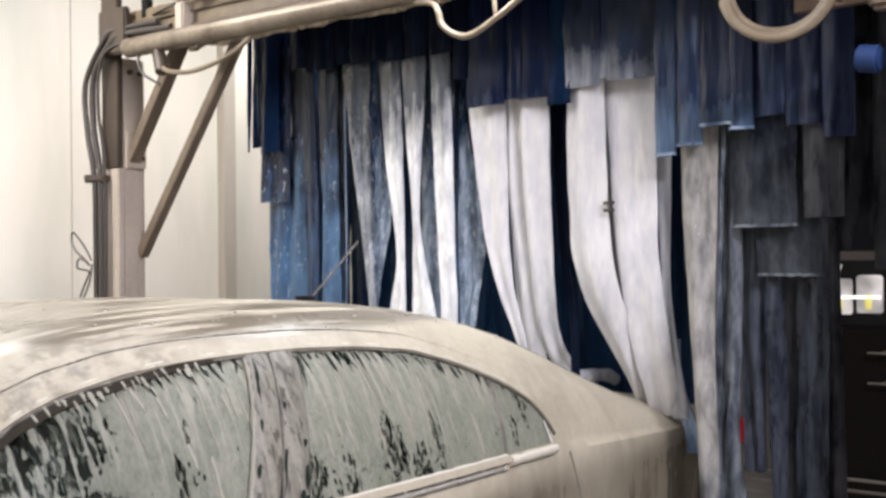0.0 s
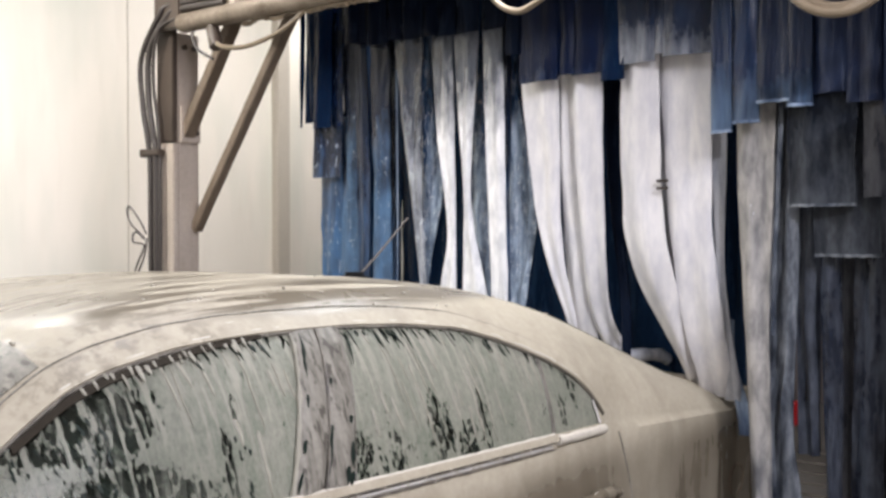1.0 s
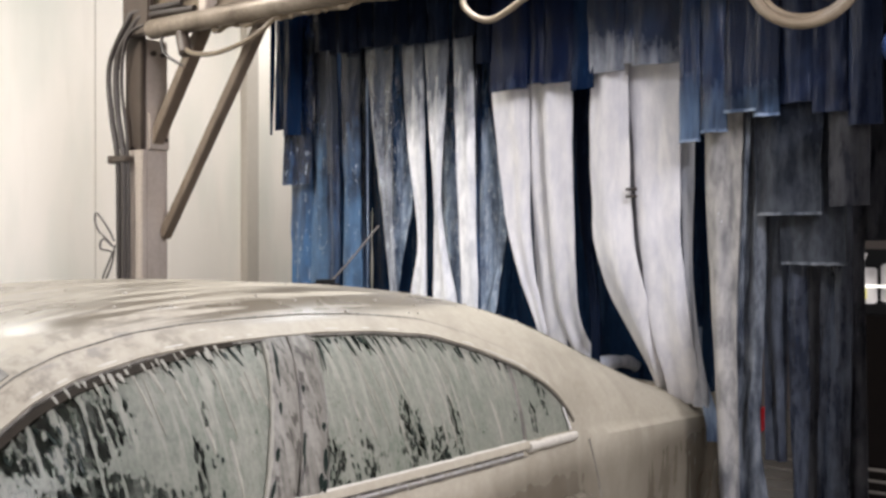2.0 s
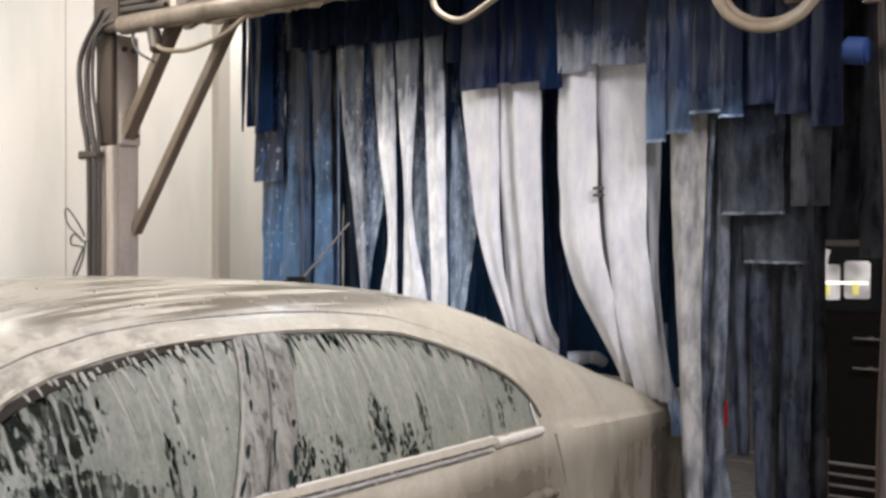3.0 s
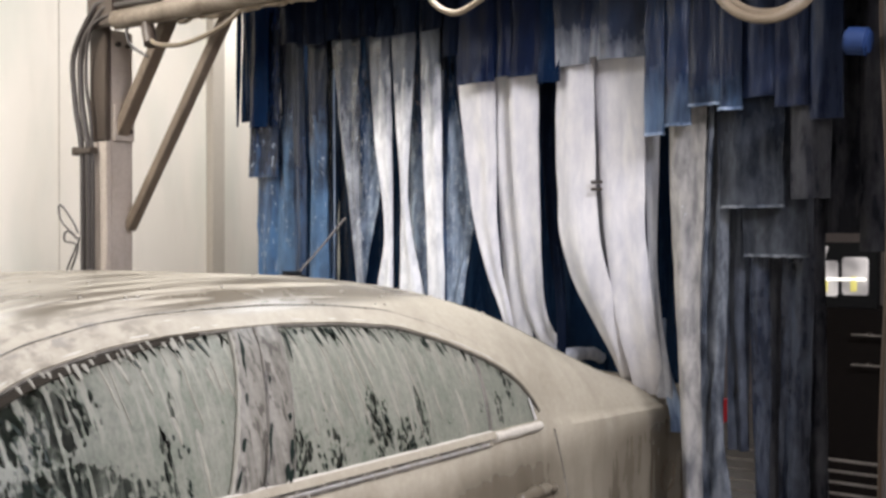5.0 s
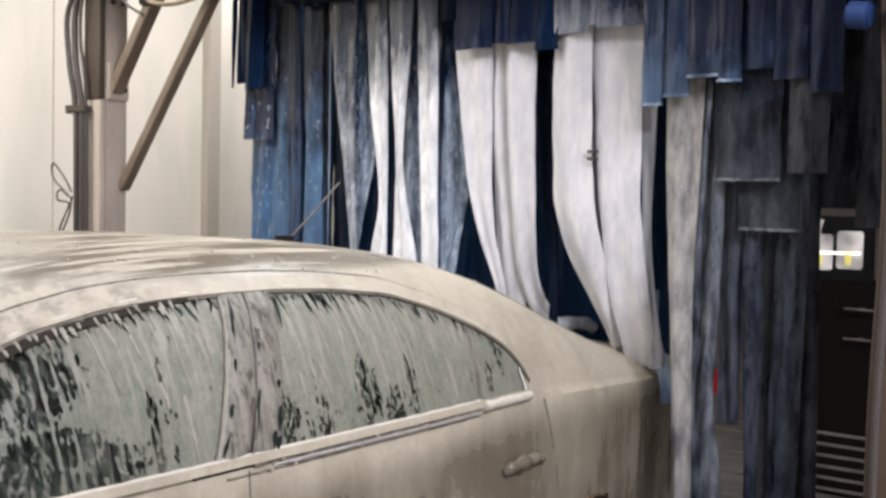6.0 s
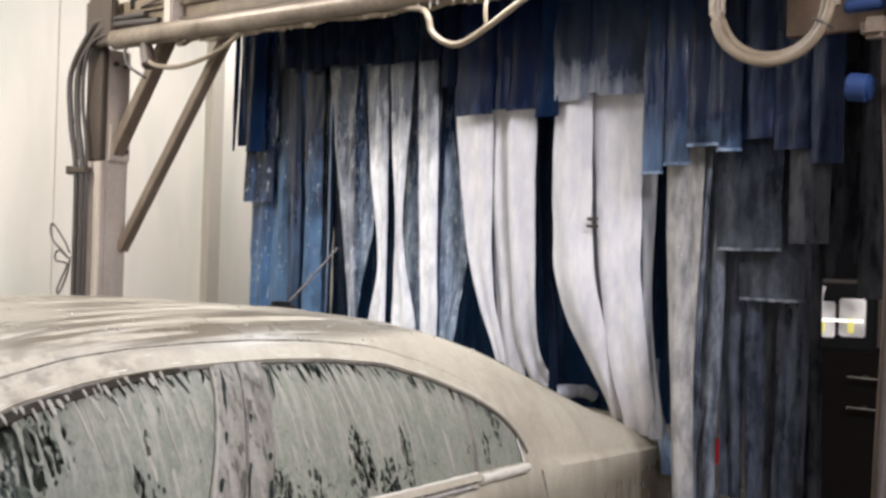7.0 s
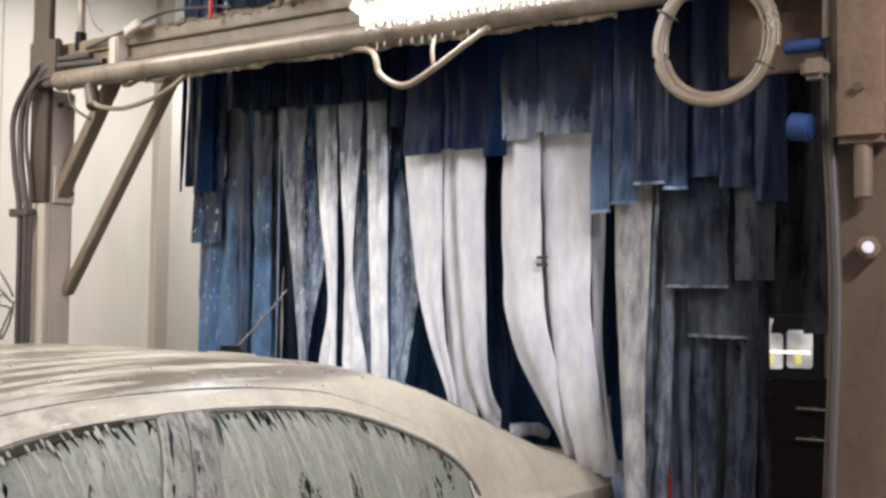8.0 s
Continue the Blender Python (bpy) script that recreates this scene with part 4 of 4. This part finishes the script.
cable([(3.310, 4.800, 1.560), (3.305, 4.840, 1.620), (3.295, 4.920, 1.700), (3.295, 4.945, 1.680), (3.295, 4.920, 1.620), (3.305, 4.840, 1.560), (3.305, 4.810, 1.535), (3.295, 4.860, 1.570), (3.295, 4.895, 1.555), (3.295, 4.890, 1.520), (3.305, 4.830, 1.510), (3.305, 4.815, 1.490), (3.295, 4.860, 1.400), (3.295, 4.875, 1.365), (3.295, 4.855, 1.360), (3.305, 4.810, 1.450), (3.310, 4.795, 1.540)], 0.005, CABLE, "thin dark wire tied in a bow on the cables", "wire_bow", "wire")
cable([(3.33, 4.27, 2.57), (3.30, 4.23, 2.49), (3.29, 4.165, 2.440), (3.29, 4.01, 2.418), (3.29, 3.84, 2.437), (3.30, 3.71, 2.478), (3.33, 3.62, 2.55)], 0.011, HOSE, "beige hose sagging under the beam", "hose", "hose")
cable([(3.33, 4.41, 2.56), (3.29, 4.385, 2.52), (3.29, 4.35, 2.45), (3.30, 4.24, 2.388)], 0.007, CABLE, "short black wire hanging under the beam")
cable([(3.32, 2.70, 2.545), (3.30, 2.60, 2.522), (3.28, 2.556, 2.48), (3.28, 2.54, 2.43), (3.28, 2.48, 2.385), (3.28, 2.405, 2.372), (3.28, 2.29, 2.420), (3.28, 2.17, 2.485), (3.30, 2.09, 2.54), (3.32, 2.02, 2.60)], 0.012, HOSE, "pale hose looped under the beam with foam drops", "hose", "hose")
cable([(3.31, 2.30, 2.56), (3.28, 2.298, 2.49), (3.28, 2.292, 2.42)], 0.008, HOSE, "short strap holding the hose loop", "strap", "strap")
valve = thing("solenoid_valve", (3.30, 4.24, 2.5), "dirty brown valve block under the beam", "valve")
part("body", disc((3.31, 4.24, 2.49), (0.2, 0.5, 1), 0.032, 0.12, 14, 0.008), DARKSTEEL, valve)
part("fitting", disc((3.31, 4.26, 2.55), (0.2, 0.5, 1), 0.02, 0.06, 12), DARKSTEEL, valve)
coil = thing("hose_coil", (3.25, 1.24, 2.395), "coiled beige hose hung from the gantry beam", "hose")


def coil_point(k):
    q, rad = 2 * math.pi * k / 40, 0.175 + 0.012 * math.sin(k * 0.11)
    return (3.24 + 0.012 * k / 40 + 0.006 * math.sin(q * 3), 1.24 + rad * math.cos(q + 1.6), 2.395 + (rad + 0.008) * math.sin(q + 1.6))


for first, last in ((0, 41), (40, 81), (80, 132)):
    part("hose_turn", pipe([coil_point(k) for k in range(first, last)], 0.0145, 10), HOSE, coil)
for q in (0.55, 3.65):
    rim = Vector((3.262, 1.24 + 0.176 * math.cos(q), 2.395 + 0.183 * math.sin(q)))
    out = Vector((0, math.cos(q), math.sin(q)))
    part("tie", pipe([rim + out * 0.032 * math.cos(a) + Vector((0.034, 0, 0)) * math.sin(a) for a in np.linspace(0, 2 * math.pi, 17)], 0.004, 6), CABLE, coil, "dark tie round the turns")
hook = thing("coil_hook", (3.3, 1.24, 2.64), "steel hook carrying the coiled hose", "hook")
part("arm", pipe(smooth_path([(3.36, 1.24, 2.70), (3.27, 1.24, 2.69), (3.235, 1.24, 2.60), (3.225, 1.24, 2.575), (3.215, 1.24, 2.60)], 6), 0.010, 8), DARKSTEEL, hook)

# ---- fittings on the near post ----
pump = thing("valve_box", (3.25, 0.95, 2.2), "brown valve box with blue couplings on the post", "valve box")
part("casing", box(3.20, 3.30, 0.72, 0.88, 2.05, 2.62, 0.02), BROWN, pump, "rusty brown casing")
part("coupling", disc((3.26, 0.978, 2.11), (0, 1, 0.15), 0.040, 0.07, 18, 0.008), BLUEPLASTIC, pump, "blue plastic coupling")
part("coupling", disc((3.26, 0.970, 2.345), (0, 1, 0), 0.020, 0.11, 18, 0.006), BLUEPLASTIC, pump, "blue plastic coupling")
part("cover", box(3.18, 3.24, 0.885, 0.96, 2.235, 2.295, 0.015), RUST, pump, "brown plastic cover")
for k, z in enumerate((2.5, 2.2)):
    part("bolt", disc((3.19, 0.80, z), (1, 0, 0), 0.014, 0.02, 6), DARKSTEEL, pump)
for k, (y, x, r) in enumerate(((0.905, 3.31, 0.016), (0.885, 3.27, 0.013))):
    cable([(x, y, 2.66), (x, y + 0.012, 2.2), (x, y - 0.010, 1.6), (x, y + 0.008, 0.9), (x, y, 0.02)], r, (POSTBROWN, CABLE)[k], "brown hose running down the near post", "hose", "hose")
part("stand_pipe", pipe([(3.25, 0.80, 1.9), (3.25, 0.81, 2.5), (3.25, 0.80, 3.3)], 0.026, 12), BROWN, pump, "brown stand pipe")
part("stand_pipe", pipe([(3.27, 0.90, 2.36), (3.28, 0.905, 3.2)], 0.020, 12), RUST, pump, "brown stand pipe")
part("bracket", box(3.29, 3.35, 0.94, 1.10, 2.52, 2.66, 0.012), RUST, pump, "rusty bracket")
# glowing disc put in for a bright glare spot; no lamp known here
lamp = thing("glow_spot", (3.2, 0.78, 1.76), "small glowing disc on the near post", "lamp")
part("rim", disc((3.26, 0.79, 1.76), (1, 0.2, 0), 0.032, 0.06, 20, 0.006), BROWN, lamp)
part("lens", disc((3.225, 0.783, 1.76), (1, 0.2, 0), 0.016, 0.02, 20, 0.004), SPOT_GLOW, lamp, "glowing disc face")

# ---- beyond the curtain ----
cabinet = thing("control_cabinet", (6.2, 1.35, 0), "dark machine cabinet beyond the curtain", "cabinet")
part("body", box(6.05, 6.5, 0.6, 2.12, 0, 1.16, 0.012), CABINET, cabinet)
for z in (1.03, 0.87):
    part("rail", pipe([(5.98, 0.62, z), (5.98, 1.80, z)], 0.006, 10), SLAT, cabinet, "dull steel rail")
    for y in (0.7, 1.72):
        part("rail_bracket", box(5.98, 6.05, y - 0.01, y + 0.01, z - 0.008, z + 0.008, 0.002), DARKSTEEL, cabinet)
screen = thing("lit_panel", (6.2, 1.82, 1.35), "lit white and yellow panes standing on the cabinet", "light panel")
part("frame", box(6.10, 6.16, 1.70, 2.12, 1.16, 1.52, 0.008), RUBBER, screen)
part("face", box(6.080, 6.099, 1.905, 2.075, 1.225, 1.420, 0.009), PANEL_LIGHT, screen, "glowing white pane")
part("face", box(6.080, 6.099, 1.745, 1.885, 1.235, 1.440, 0.009), PANEL_LIGHT, screen, "glowing white pane")
part("bar", pipe([(6.072, 1.755, 1.322), (6.072, 2.03, 1.318)], 0.008, 10), DIFFUSER, screen, "bright lying tube")
part("tube", pipe([(6.082, 1.990, 1.40), (6.082, 1.985, 1.46), (6.082, 1.972, 1.50)], 0.017, 12), PANEL_LIGHT, screen, "glowing upright tube")
for y0, y1, z0, z1 in ((1.955, 2.050, 1.250, 1.308), (1.800, 1.835, 1.255, 1.335)):
    part("stripe", box(6.066, 6.077, y0, y1, z0, z1, 0.004), YELLOW_LIGHT, screen, "glowing yellow patch")
barrier = thing("slatted_barrier", (5.5, 1.8, 0), "low grey slatted barrier beside the lane", "barrier")
for y in (1.24, 1.80, 2.36):
    part("upright", box(5.50, 5.54, y - 0.02, y + 0.02, 0, 0.56, 0.004), DARKSTEEL, barrier)
for k in range(8):
    part("slat", box(5.475, 5.498, 1.2, 2.4, 0.06 + k * 0.055, 0.072 + k * 0.055, 0.003), SLAT, barrier)

# ---- the curtain ----
curtain = thing("wash_curtain", (3.7, 2.6, 3.2), "hanging wash curtain of wet blue and white cloth strips", "curtain")
part("hanger_rail", box(3.58, 4.12, 0.95, 4.12, 3.18, 3.24, 0.006), DARKSTEEL, curtain, "dark steel hanger frame")
count = [0]


def slab(rows, depth):
    """A grid of points as a closed sheet that is as thick as depth."""
    bm = bmesh.new()
    a = [[bm.verts.new(p) for p in row] for row in rows]
    b = [[bm.verts.new(p + depth) for p in row] for row in rows]
    n, m = len(rows), len(rows[0])
    for i in range(n - 1):
        for k in range(m - 1):
            bm.faces.new((a[i][k], a[i][k + 1], a[i + 1][k + 1], a[i + 1][k]))
            bm.faces.new((b[i][k], b[i + 1][k], b[i + 1][k + 1], b[i][k + 1]))
        for k in (0, m - 1):
            bm.faces.new((a[i][k], a[i + 1][k], b[i + 1][k], b[i][k]))
    for i in (0, n - 1):
        for k in range(m - 1):
            bm.faces.new((a[i][k], a[i][k + 1], b[i][k + 1], b[i][k]))
    return bm


def strip(material, shape, x=3.70, label="", drag=0.0, end=None, crinkle=0.0, fold=1.0, power=4.0, top=3.18, hem=None):
    """One hanging cloth strip. shape: (height, middle, width) from its upper part to its foot; where the
    width shrinks the cloth is gathered. drag carries the foot along the car, end lets it hang on further."""
    count[0] += 1
    rnd = random.Random(count[0] * 7)
    seed, side = rnd.random() * 40, 1 if count[0] % 2 else -1
    knots = sorted(shape)
    if end is not None:
        knots = [(end, knots[0][1], knots[0][2])] + knots
    knots.append((top, knots[-1][1], knots[-1][2]))
    zs, ys, ws = (np.array(c) for c in zip(*knots))
    fine = np.linspace(zs[0], zs[-1], 240)
    step = fine[1] - fine[0]
    kernel = np.exp(-0.5 * (np.arange(-40, 41) * step / 0.055) ** 2)
    kernel /= kernel.sum()

    def soft(v):
        line = np.interp(fine, zs, v)
        line = np.concatenate([2 * line[0] - line[40:0:-1], line, 2 * line[-1] - line[-2:-42:-1]])
        return np.convolve(line, kernel, "valid")

    mid, wid = soft(ys), soft(ws)
    full, twist = max(ws), rnd.uniform(-0.15, 0.15)
    rows, n = [], 46
    for k in range(n + 1):
        u = k / n
        z = zs[-1] + (zs[0] - zs[-1]) * u
        cx = x + drag * max(0.0, min(1.0, (2.2 - z) / (2.2 - zs[0]))) ** power + 0.012 * noise.noise((seed, 0, z * 2.1))
        spread = cx / 3.70
        cy = float(np.interp(z, fine, mid)) * spread
        w = float(np.interp(z, fine, wid)) * spread
        pinch = 1 - w / (full * spread)
        q = side * 0.30 * pinch + twist * u
        low = 0.35 + 0.65 * min(1.0, max(0.0, (2.6 - z) / 0.9))
        row = []
        for s in np.linspace(-1, 1, 13):
            ripple = fold * (0.011 * (1 - s * s) * (1 + noise.noise((seed, z * 3, s))) + 0.007 * low * math.sin(3.6 * s + seed + 1.4 * noise.noise((seed, 2, z * 1.3))))
            ripple += (0.004 + crinkle * low) * noise.noise((seed + s * 2.2, z * 9 + s, 3)) + crinkle * 0.8 * low * noise.noise((seed + s * 5, z * 24 - s * 3, 8))
            edge = 0.03 * w * noise.noise((seed + 3 * s, z * 6, 12))
            ripple *= (1 + 0.8 * pinch) * min(1.0, w / 0.09)
            half_w = w / 2 / math.cos(q)
            row.append(Vector((cx + math.sin(q) * s * half_w - math.cos(q) * ripple, cy + math.cos(q) * s * half_w + math.sin(q) * ripple + edge, 1.57 + (z - 1.57) * spread)))
        rows.append(row)
    if hem:
        lip = [[v + Vector((-0.0035, 0, dz + 0.003 * noise.noise(v * 40))) for v in rows[-1]] for dz in (0.007, 0.002, -0.003)]
        part("hem", slab(lip, Vector((0.013, 0.0, 0.0))), hem, curtain, "pale soapy hem")
    return part("cloth_strip", slab(rows, Vector((0.006, 0.0, 0.0))), material, curtain, label)


# short strips at the wall side
strip(NAVY, [(2.55, 4.055, 0.030), (2.30, 4.060, 0.030), (2.08, 4.066, 0.008)], 3.64, "thin navy strip tapering to a point")
strip(NAVY, [(2.54, 3.985, 0.085), (2.10, 3.992, 0.080)], 3.72, "thin navy strip")
strip(NAVY, [(2.54, 3.915, 0.13), (2.07, 3.924, 0.13)], 3.68, "short navy strip")
strip(BLUE, [(2.53, 3.863, 0.17), (1.83, 3.880, 0.175)], 3.72, "short blue strip")
strip(BLUE, [(2.40, 3.850, 0.14), (1.83, 3.850, 0.145), (1.33, 3.849, 0.141)], 3.76, "long blue strip with foam flecks", end=0.5, crinkle=0.004)
# long blue strips, hanging behind the roof line
strip(STEEL, [(2.41, 3.697, 0.146), (1.87, 3.699, 0.150), (1.34, 3.710, 0.155)], 3.76, "long blue strip", end=0.9)
strip(DEEP, [(2.41, 3.655, 0.070), (1.86, 3.640, 0.080), (1.34, 3.636, 0.070)], 3.71, "dark blue strip", end=1.0)
strip(STEEL, [(2.41, 3.535, 0.124), (1.86, 3.526, 0.101), (1.33, 3.519, 0.121)], 3.70, "long blue strip streaked with soap", end=1.05, crinkle=0.003)
strip(DEEP, [(2.41, 3.455, 0.05), (1.9, 3.452, 0.035), (1.34, 3.455, 0.04)], 3.78, "thin navy strip", end=1.08)
part("strand", pipe(smooth_path([(3.69, 3.416, 2.30), (3.69, 3.413, 1.95), (3.70, 3.420, 1.60), (3.70, 3.424, 1.25)], 8), 0.0035, 6), PALE_END, curtain, "thin frayed strand")
strip(MOTTLED, [(2.41, 3.352, 0.164), (1.99, 3.327, 0.090), (1.71, 3.304, 0.046), (1.33, 3.263, 0.028)], 3.68, "pale soaked strip narrowing downwards", end=1.08, crinkle=0.003)
strip(PALE, [(2.41, 3.262, 0.045), (2.27, 3.251, 0.053), (1.99, 3.235, 0.094), (1.75, 3.212, 0.149), (1.54, 3.237, 0.080), (1.33, 3.255, 0.028)], 3.73, "blue crinkled strip, twisted", end=1.08, crinkle=0.008)
strip(HALF, [(2.39, 3.155, 0.118), (2.05, 3.136, 0.104), (1.76, 3.110, 0.060), (1.53, 3.095, 0.032), (1.30, 3.123, 0.100)], 3.70, "white foamy strip, twisted", end=1.1)
strip(HALF, [(2.39, 3.019, 0.129), (1.98, 3.019, 0.070), (1.73, 3.014, 0.030), (1.54, 3.003, 0.065), (1.28, 2.965, 0.126)], 3.69, "white foamy strip, twisted", end=1.1)
strip(PALE, [(2.41, 2.955, 0.03), (2.11, 2.950, 0.043), (1.91, 2.941, 0.082), (1.63, 2.946, 0.099), (1.36, 2.930, 0.090)], 3.76, "pale crinkled strip, twisted", end=1.1, crinkle=0.008)
strip(HALF, [(2.41, 2.877, 0.102), (2.04, 2.864, 0.097), (1.70, 2.853, 0.085), (1.28, 2.832, 0.082)], 3.68, "white foamy strip", end=1.08)
# dark blue strip laid where shading runs beside the white strip
strip(DEEP, [(2.40, 2.808, 0.053), (2.03, 2.800, 0.045), (1.70, 2.805, 0.025), (1.3, 2.800, 0.03)], 3.73, "narrow blue strip, set for the shading there", end=1.08)
strip(PALE, [(2.41, 2.775, 0.035), (2.09, 2.764, 0.058), (1.90, 2.740, 0.123), (1.66, 2.725, 0.172), (1.43, 2.736, 0.135), (1.25, 2.755, 0.096)], 3.76, "pale blue wet strip, twisted", end=1.08, crinkle=0.006)
# white strips dragged along the car's tail
strip(WHITE, [(2.30, 2.640, 0.186), (2.18, 2.632, 0.184), (1.87, 2.609, 0.143), (1.62, 2.588, 0.101), (1.40, 2.542, 0.067), (1.18, 2.460, 0.030)], 3.70, "wide white foamy strip", 0.10, 1.07)
strip(WHITE, [(2.30, 2.508, 0.080), (2.18, 2.504, 0.082), (1.80, 2.483, 0.100), (1.51, 2.456, 0.113), (1.29, 2.435, 0.108), (1.14, 2.404, 0.100)], 3.73, "white foamy strip", 0.16, 1.06)
strip(WHITE, [(2.30, 2.406, 0.136), (2.18, 2.404, 0.134), (1.79, 2.389, 0.111), (1.51, 2.373, 0.095), (1.27, 2.351, 0.080), (1.16, 2.310, 0.085), (1.09, 2.240, 0.095)], 3.70, "white foamy strip", 0.22)
# strip in the gap, its shade painted as black-blue
strip(SHADEBLUE, [(2.30, 2.296, 0.080), (2.18, 2.294, 0.084), (1.86, 2.285, 0.069), (1.59, 2.262, 0.055), (1.30, 2.225, 0.04)], 3.80, "black-blue strip, shade put in its colour", end=1.0)
strip(WHITE, [(2.30, 2.172, 0.165), (2.18, 2.172, 0.165), (1.88, 2.172, 0.182), (1.59, 2.159, 0.180), (1.41, 2.119, 0.175), (1.22, 2.030, 0.117), (1.04, 1.939, 0.045)], 3.67, "wide white foamy strip swept aside", 0.26, 1.0)
strip(SHADED, [(2.30, 2.075, 0.05), (1.88, 2.080, 0.045), (1.60, 2.060, 0.060), (1.35, 2.020, 0.08), (1.20, 1.985, 0.07)], 3.74, "white strip behind, shade in its grey", 0.2)
strip(WHITE, [(2.30, 1.977, 0.210), (2.20, 1.977, 0.210), (1.84, 1.964, 0.190), (1.59, 1.954, 0.166), (1.33, 1.921, 0.157), (1.15, 1.887, 0.150), (1.02, 1.845, 0.120)], 3.71, "wide white foamy strip", 0.20, 0.97)
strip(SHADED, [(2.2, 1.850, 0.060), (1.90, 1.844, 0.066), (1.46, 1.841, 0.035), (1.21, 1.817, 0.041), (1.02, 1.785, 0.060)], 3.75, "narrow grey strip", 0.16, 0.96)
strip(PALE_END, [(1.10, 1.800, 0.030), (1.02, 1.772, 0.050), (0.90, 1.738, 0.045)], 3.84, "narrow blue strip, set for the shading there sliding off the car", 0.10, 0.84, top=1.25)
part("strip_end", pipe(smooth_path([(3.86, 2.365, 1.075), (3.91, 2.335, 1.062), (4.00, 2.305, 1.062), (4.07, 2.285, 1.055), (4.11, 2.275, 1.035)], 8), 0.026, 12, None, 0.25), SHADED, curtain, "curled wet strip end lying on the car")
# dark strips beside the car; that side's shade is in their colours
strip(SHADESTAIN, [(2.1, 1.704, 0.150), (1.93, 1.704, 0.149), (1.62, 1.705, 0.131), (1.21, 1.702, 0.096), (0.56, 1.677, 0.085)], 3.66, "stained strip hanging beside the car, shade in its grey", end=0.25)
# narrow strip in place of the highlight along the stained strip's edge
strip(GREY, [(2.0, 1.610, 0.020), (1.62, 1.628, 0.018), (1.3, 1.640, 0.016)], 3.655, "narrow pale strip for an edge highlight", end=1.2)
strip(GREY, [(2.0, 1.585, 0.09), (1.65, 1.589, 0.101), (1.48, 1.599, 0.110), (1.21, 1.605, 0.109), (1.0, 1.609, 0.102), (0.85, 1.611, 0.100), (0.6, 1.59, 0.14)], 3.70, "blue-grey stained strip, shade in its colour", end=0.25, crinkle=0.006)
strip(MURK, [(2.0, 1.510, 0.09), (1.61, 1.510, 0.087), (1.22, 1.510, 0.082), (0.80, 1.507, 0.074)], 3.74, "stained strip, shade in its dark colour", crinkle=0.004)
strip(MURK, [(2.0, 1.435, 0.065), (1.41, 1.435, 0.067), (1.09, 1.427, 0.073), (0.60, 1.421, 0.046)], 3.71, "stained strip narrowing downwards, shade in its dark colour", end=0.3, crinkle=0.008)
strip(DIMCLOTH, [(2.0, 1.379, 0.06), (1.41, 1.379, 0.058), (0.84, 1.379, 0.045)], 3.78, "wet strip, shade in its dark colour", end=0.5)
strip(MURK, [(2.0, 1.303, 0.10), (1.36, 1.303, 0.112), (1.18, 1.304, 0.109), (0.72, 1.312, 0.107)], 3.73, "stained strip, shade in its dark colour", crinkle=0.006, end=0.42)
strip(DIMCLOTH, [(2.0, 1.238, 0.06), (1.49, 1.238, 0.055), (0.63, 1.226, 0.065)], 3.80, "wet strip, shade in its dark colour", end=0.3)
strip(DIMCLOTH, [(2.3, 1.15, 0.12), (1.56, 1.15, 0.12)], 3.80, "wet strip, shade in its dark colour")
strip(DIMCLOTH, [(2.3, 1.04, 0.11), (1.50, 1.04, 0.11)], 3.78, "wet strip, shade in its dark colour")
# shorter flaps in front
# nearly black, so the beam's shade on these flaps is in the colour
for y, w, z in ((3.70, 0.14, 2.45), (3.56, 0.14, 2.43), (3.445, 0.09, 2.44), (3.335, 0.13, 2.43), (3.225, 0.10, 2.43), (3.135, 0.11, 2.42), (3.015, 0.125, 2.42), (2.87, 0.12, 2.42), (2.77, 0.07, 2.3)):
    strip(SHADEBLUE, [(2.8, y, w), (z, y, w)], 3.64, "short black-blue flap, beam shade in its colour")
for y, w, z, m in ((2.640, 0.185, 2.175, SOAKED), (2.508, 0.09, 2.19, SOAKED), (2.405, 0.145, 2.185, SOAKED), (2.292, 0.10, 2.15, NAVY), (2.188, 0.165, 2.205, SOAPED), (2.080, 0.075, 2.23, SOAPED), (1.965, 0.185, 2.215, SOAPED)):
    strip(m, [(2.8, y, w), (z, y, w + 0.012)], 3.64, "short dark blue flap")
for y, w, z in ((1.834, 0.080, 1.92), (1.745, 0.105, 1.95), (1.64, 0.125, 2.015), (1.545, 0.09, 1.995)):
    strip(FLAP if y > 1.7 else FLAPDARK, [(2.8, y, w), (z, y, w)], 3.60, "short blue flap", hem=PALE_END)
for y, w, z in ((1.435, 0.13, 2.03), (1.325, 0.115, 1.99), (1.215, 0.12, 1.94)):
    strip(NIGHT, [(2.8, y, w), (z, y, w)], 3.60, "short night-blue flap")
strip(DIMCLOTH, [(2.8, 1.262, 0.14), (1.675, 1.262, 0.14)], 3.62, "wet strip, shade in its dark colour")
strip(DARK, [(2.8, 1.47, 0.24), (2.0, 1.470, 0.243), (1.65, 1.469, 0.244)], 3.63, "wide pad, shade in its dark colour", hem=GREY)
strip(DARK, [(2.8, 1.381, 0.224), (1.48, 1.381, 0.224)], 3.67, "wide pad, shade in its dark colour", hem=GREY)
# a buckle on one strip
for z in (1.752, 1.725):
    part("buckle", box(3.650, 3.662, 2.025, 2.070, z - 0.006, z + 0.006, 0.002), CABLE, curtain, "small dark buckle")
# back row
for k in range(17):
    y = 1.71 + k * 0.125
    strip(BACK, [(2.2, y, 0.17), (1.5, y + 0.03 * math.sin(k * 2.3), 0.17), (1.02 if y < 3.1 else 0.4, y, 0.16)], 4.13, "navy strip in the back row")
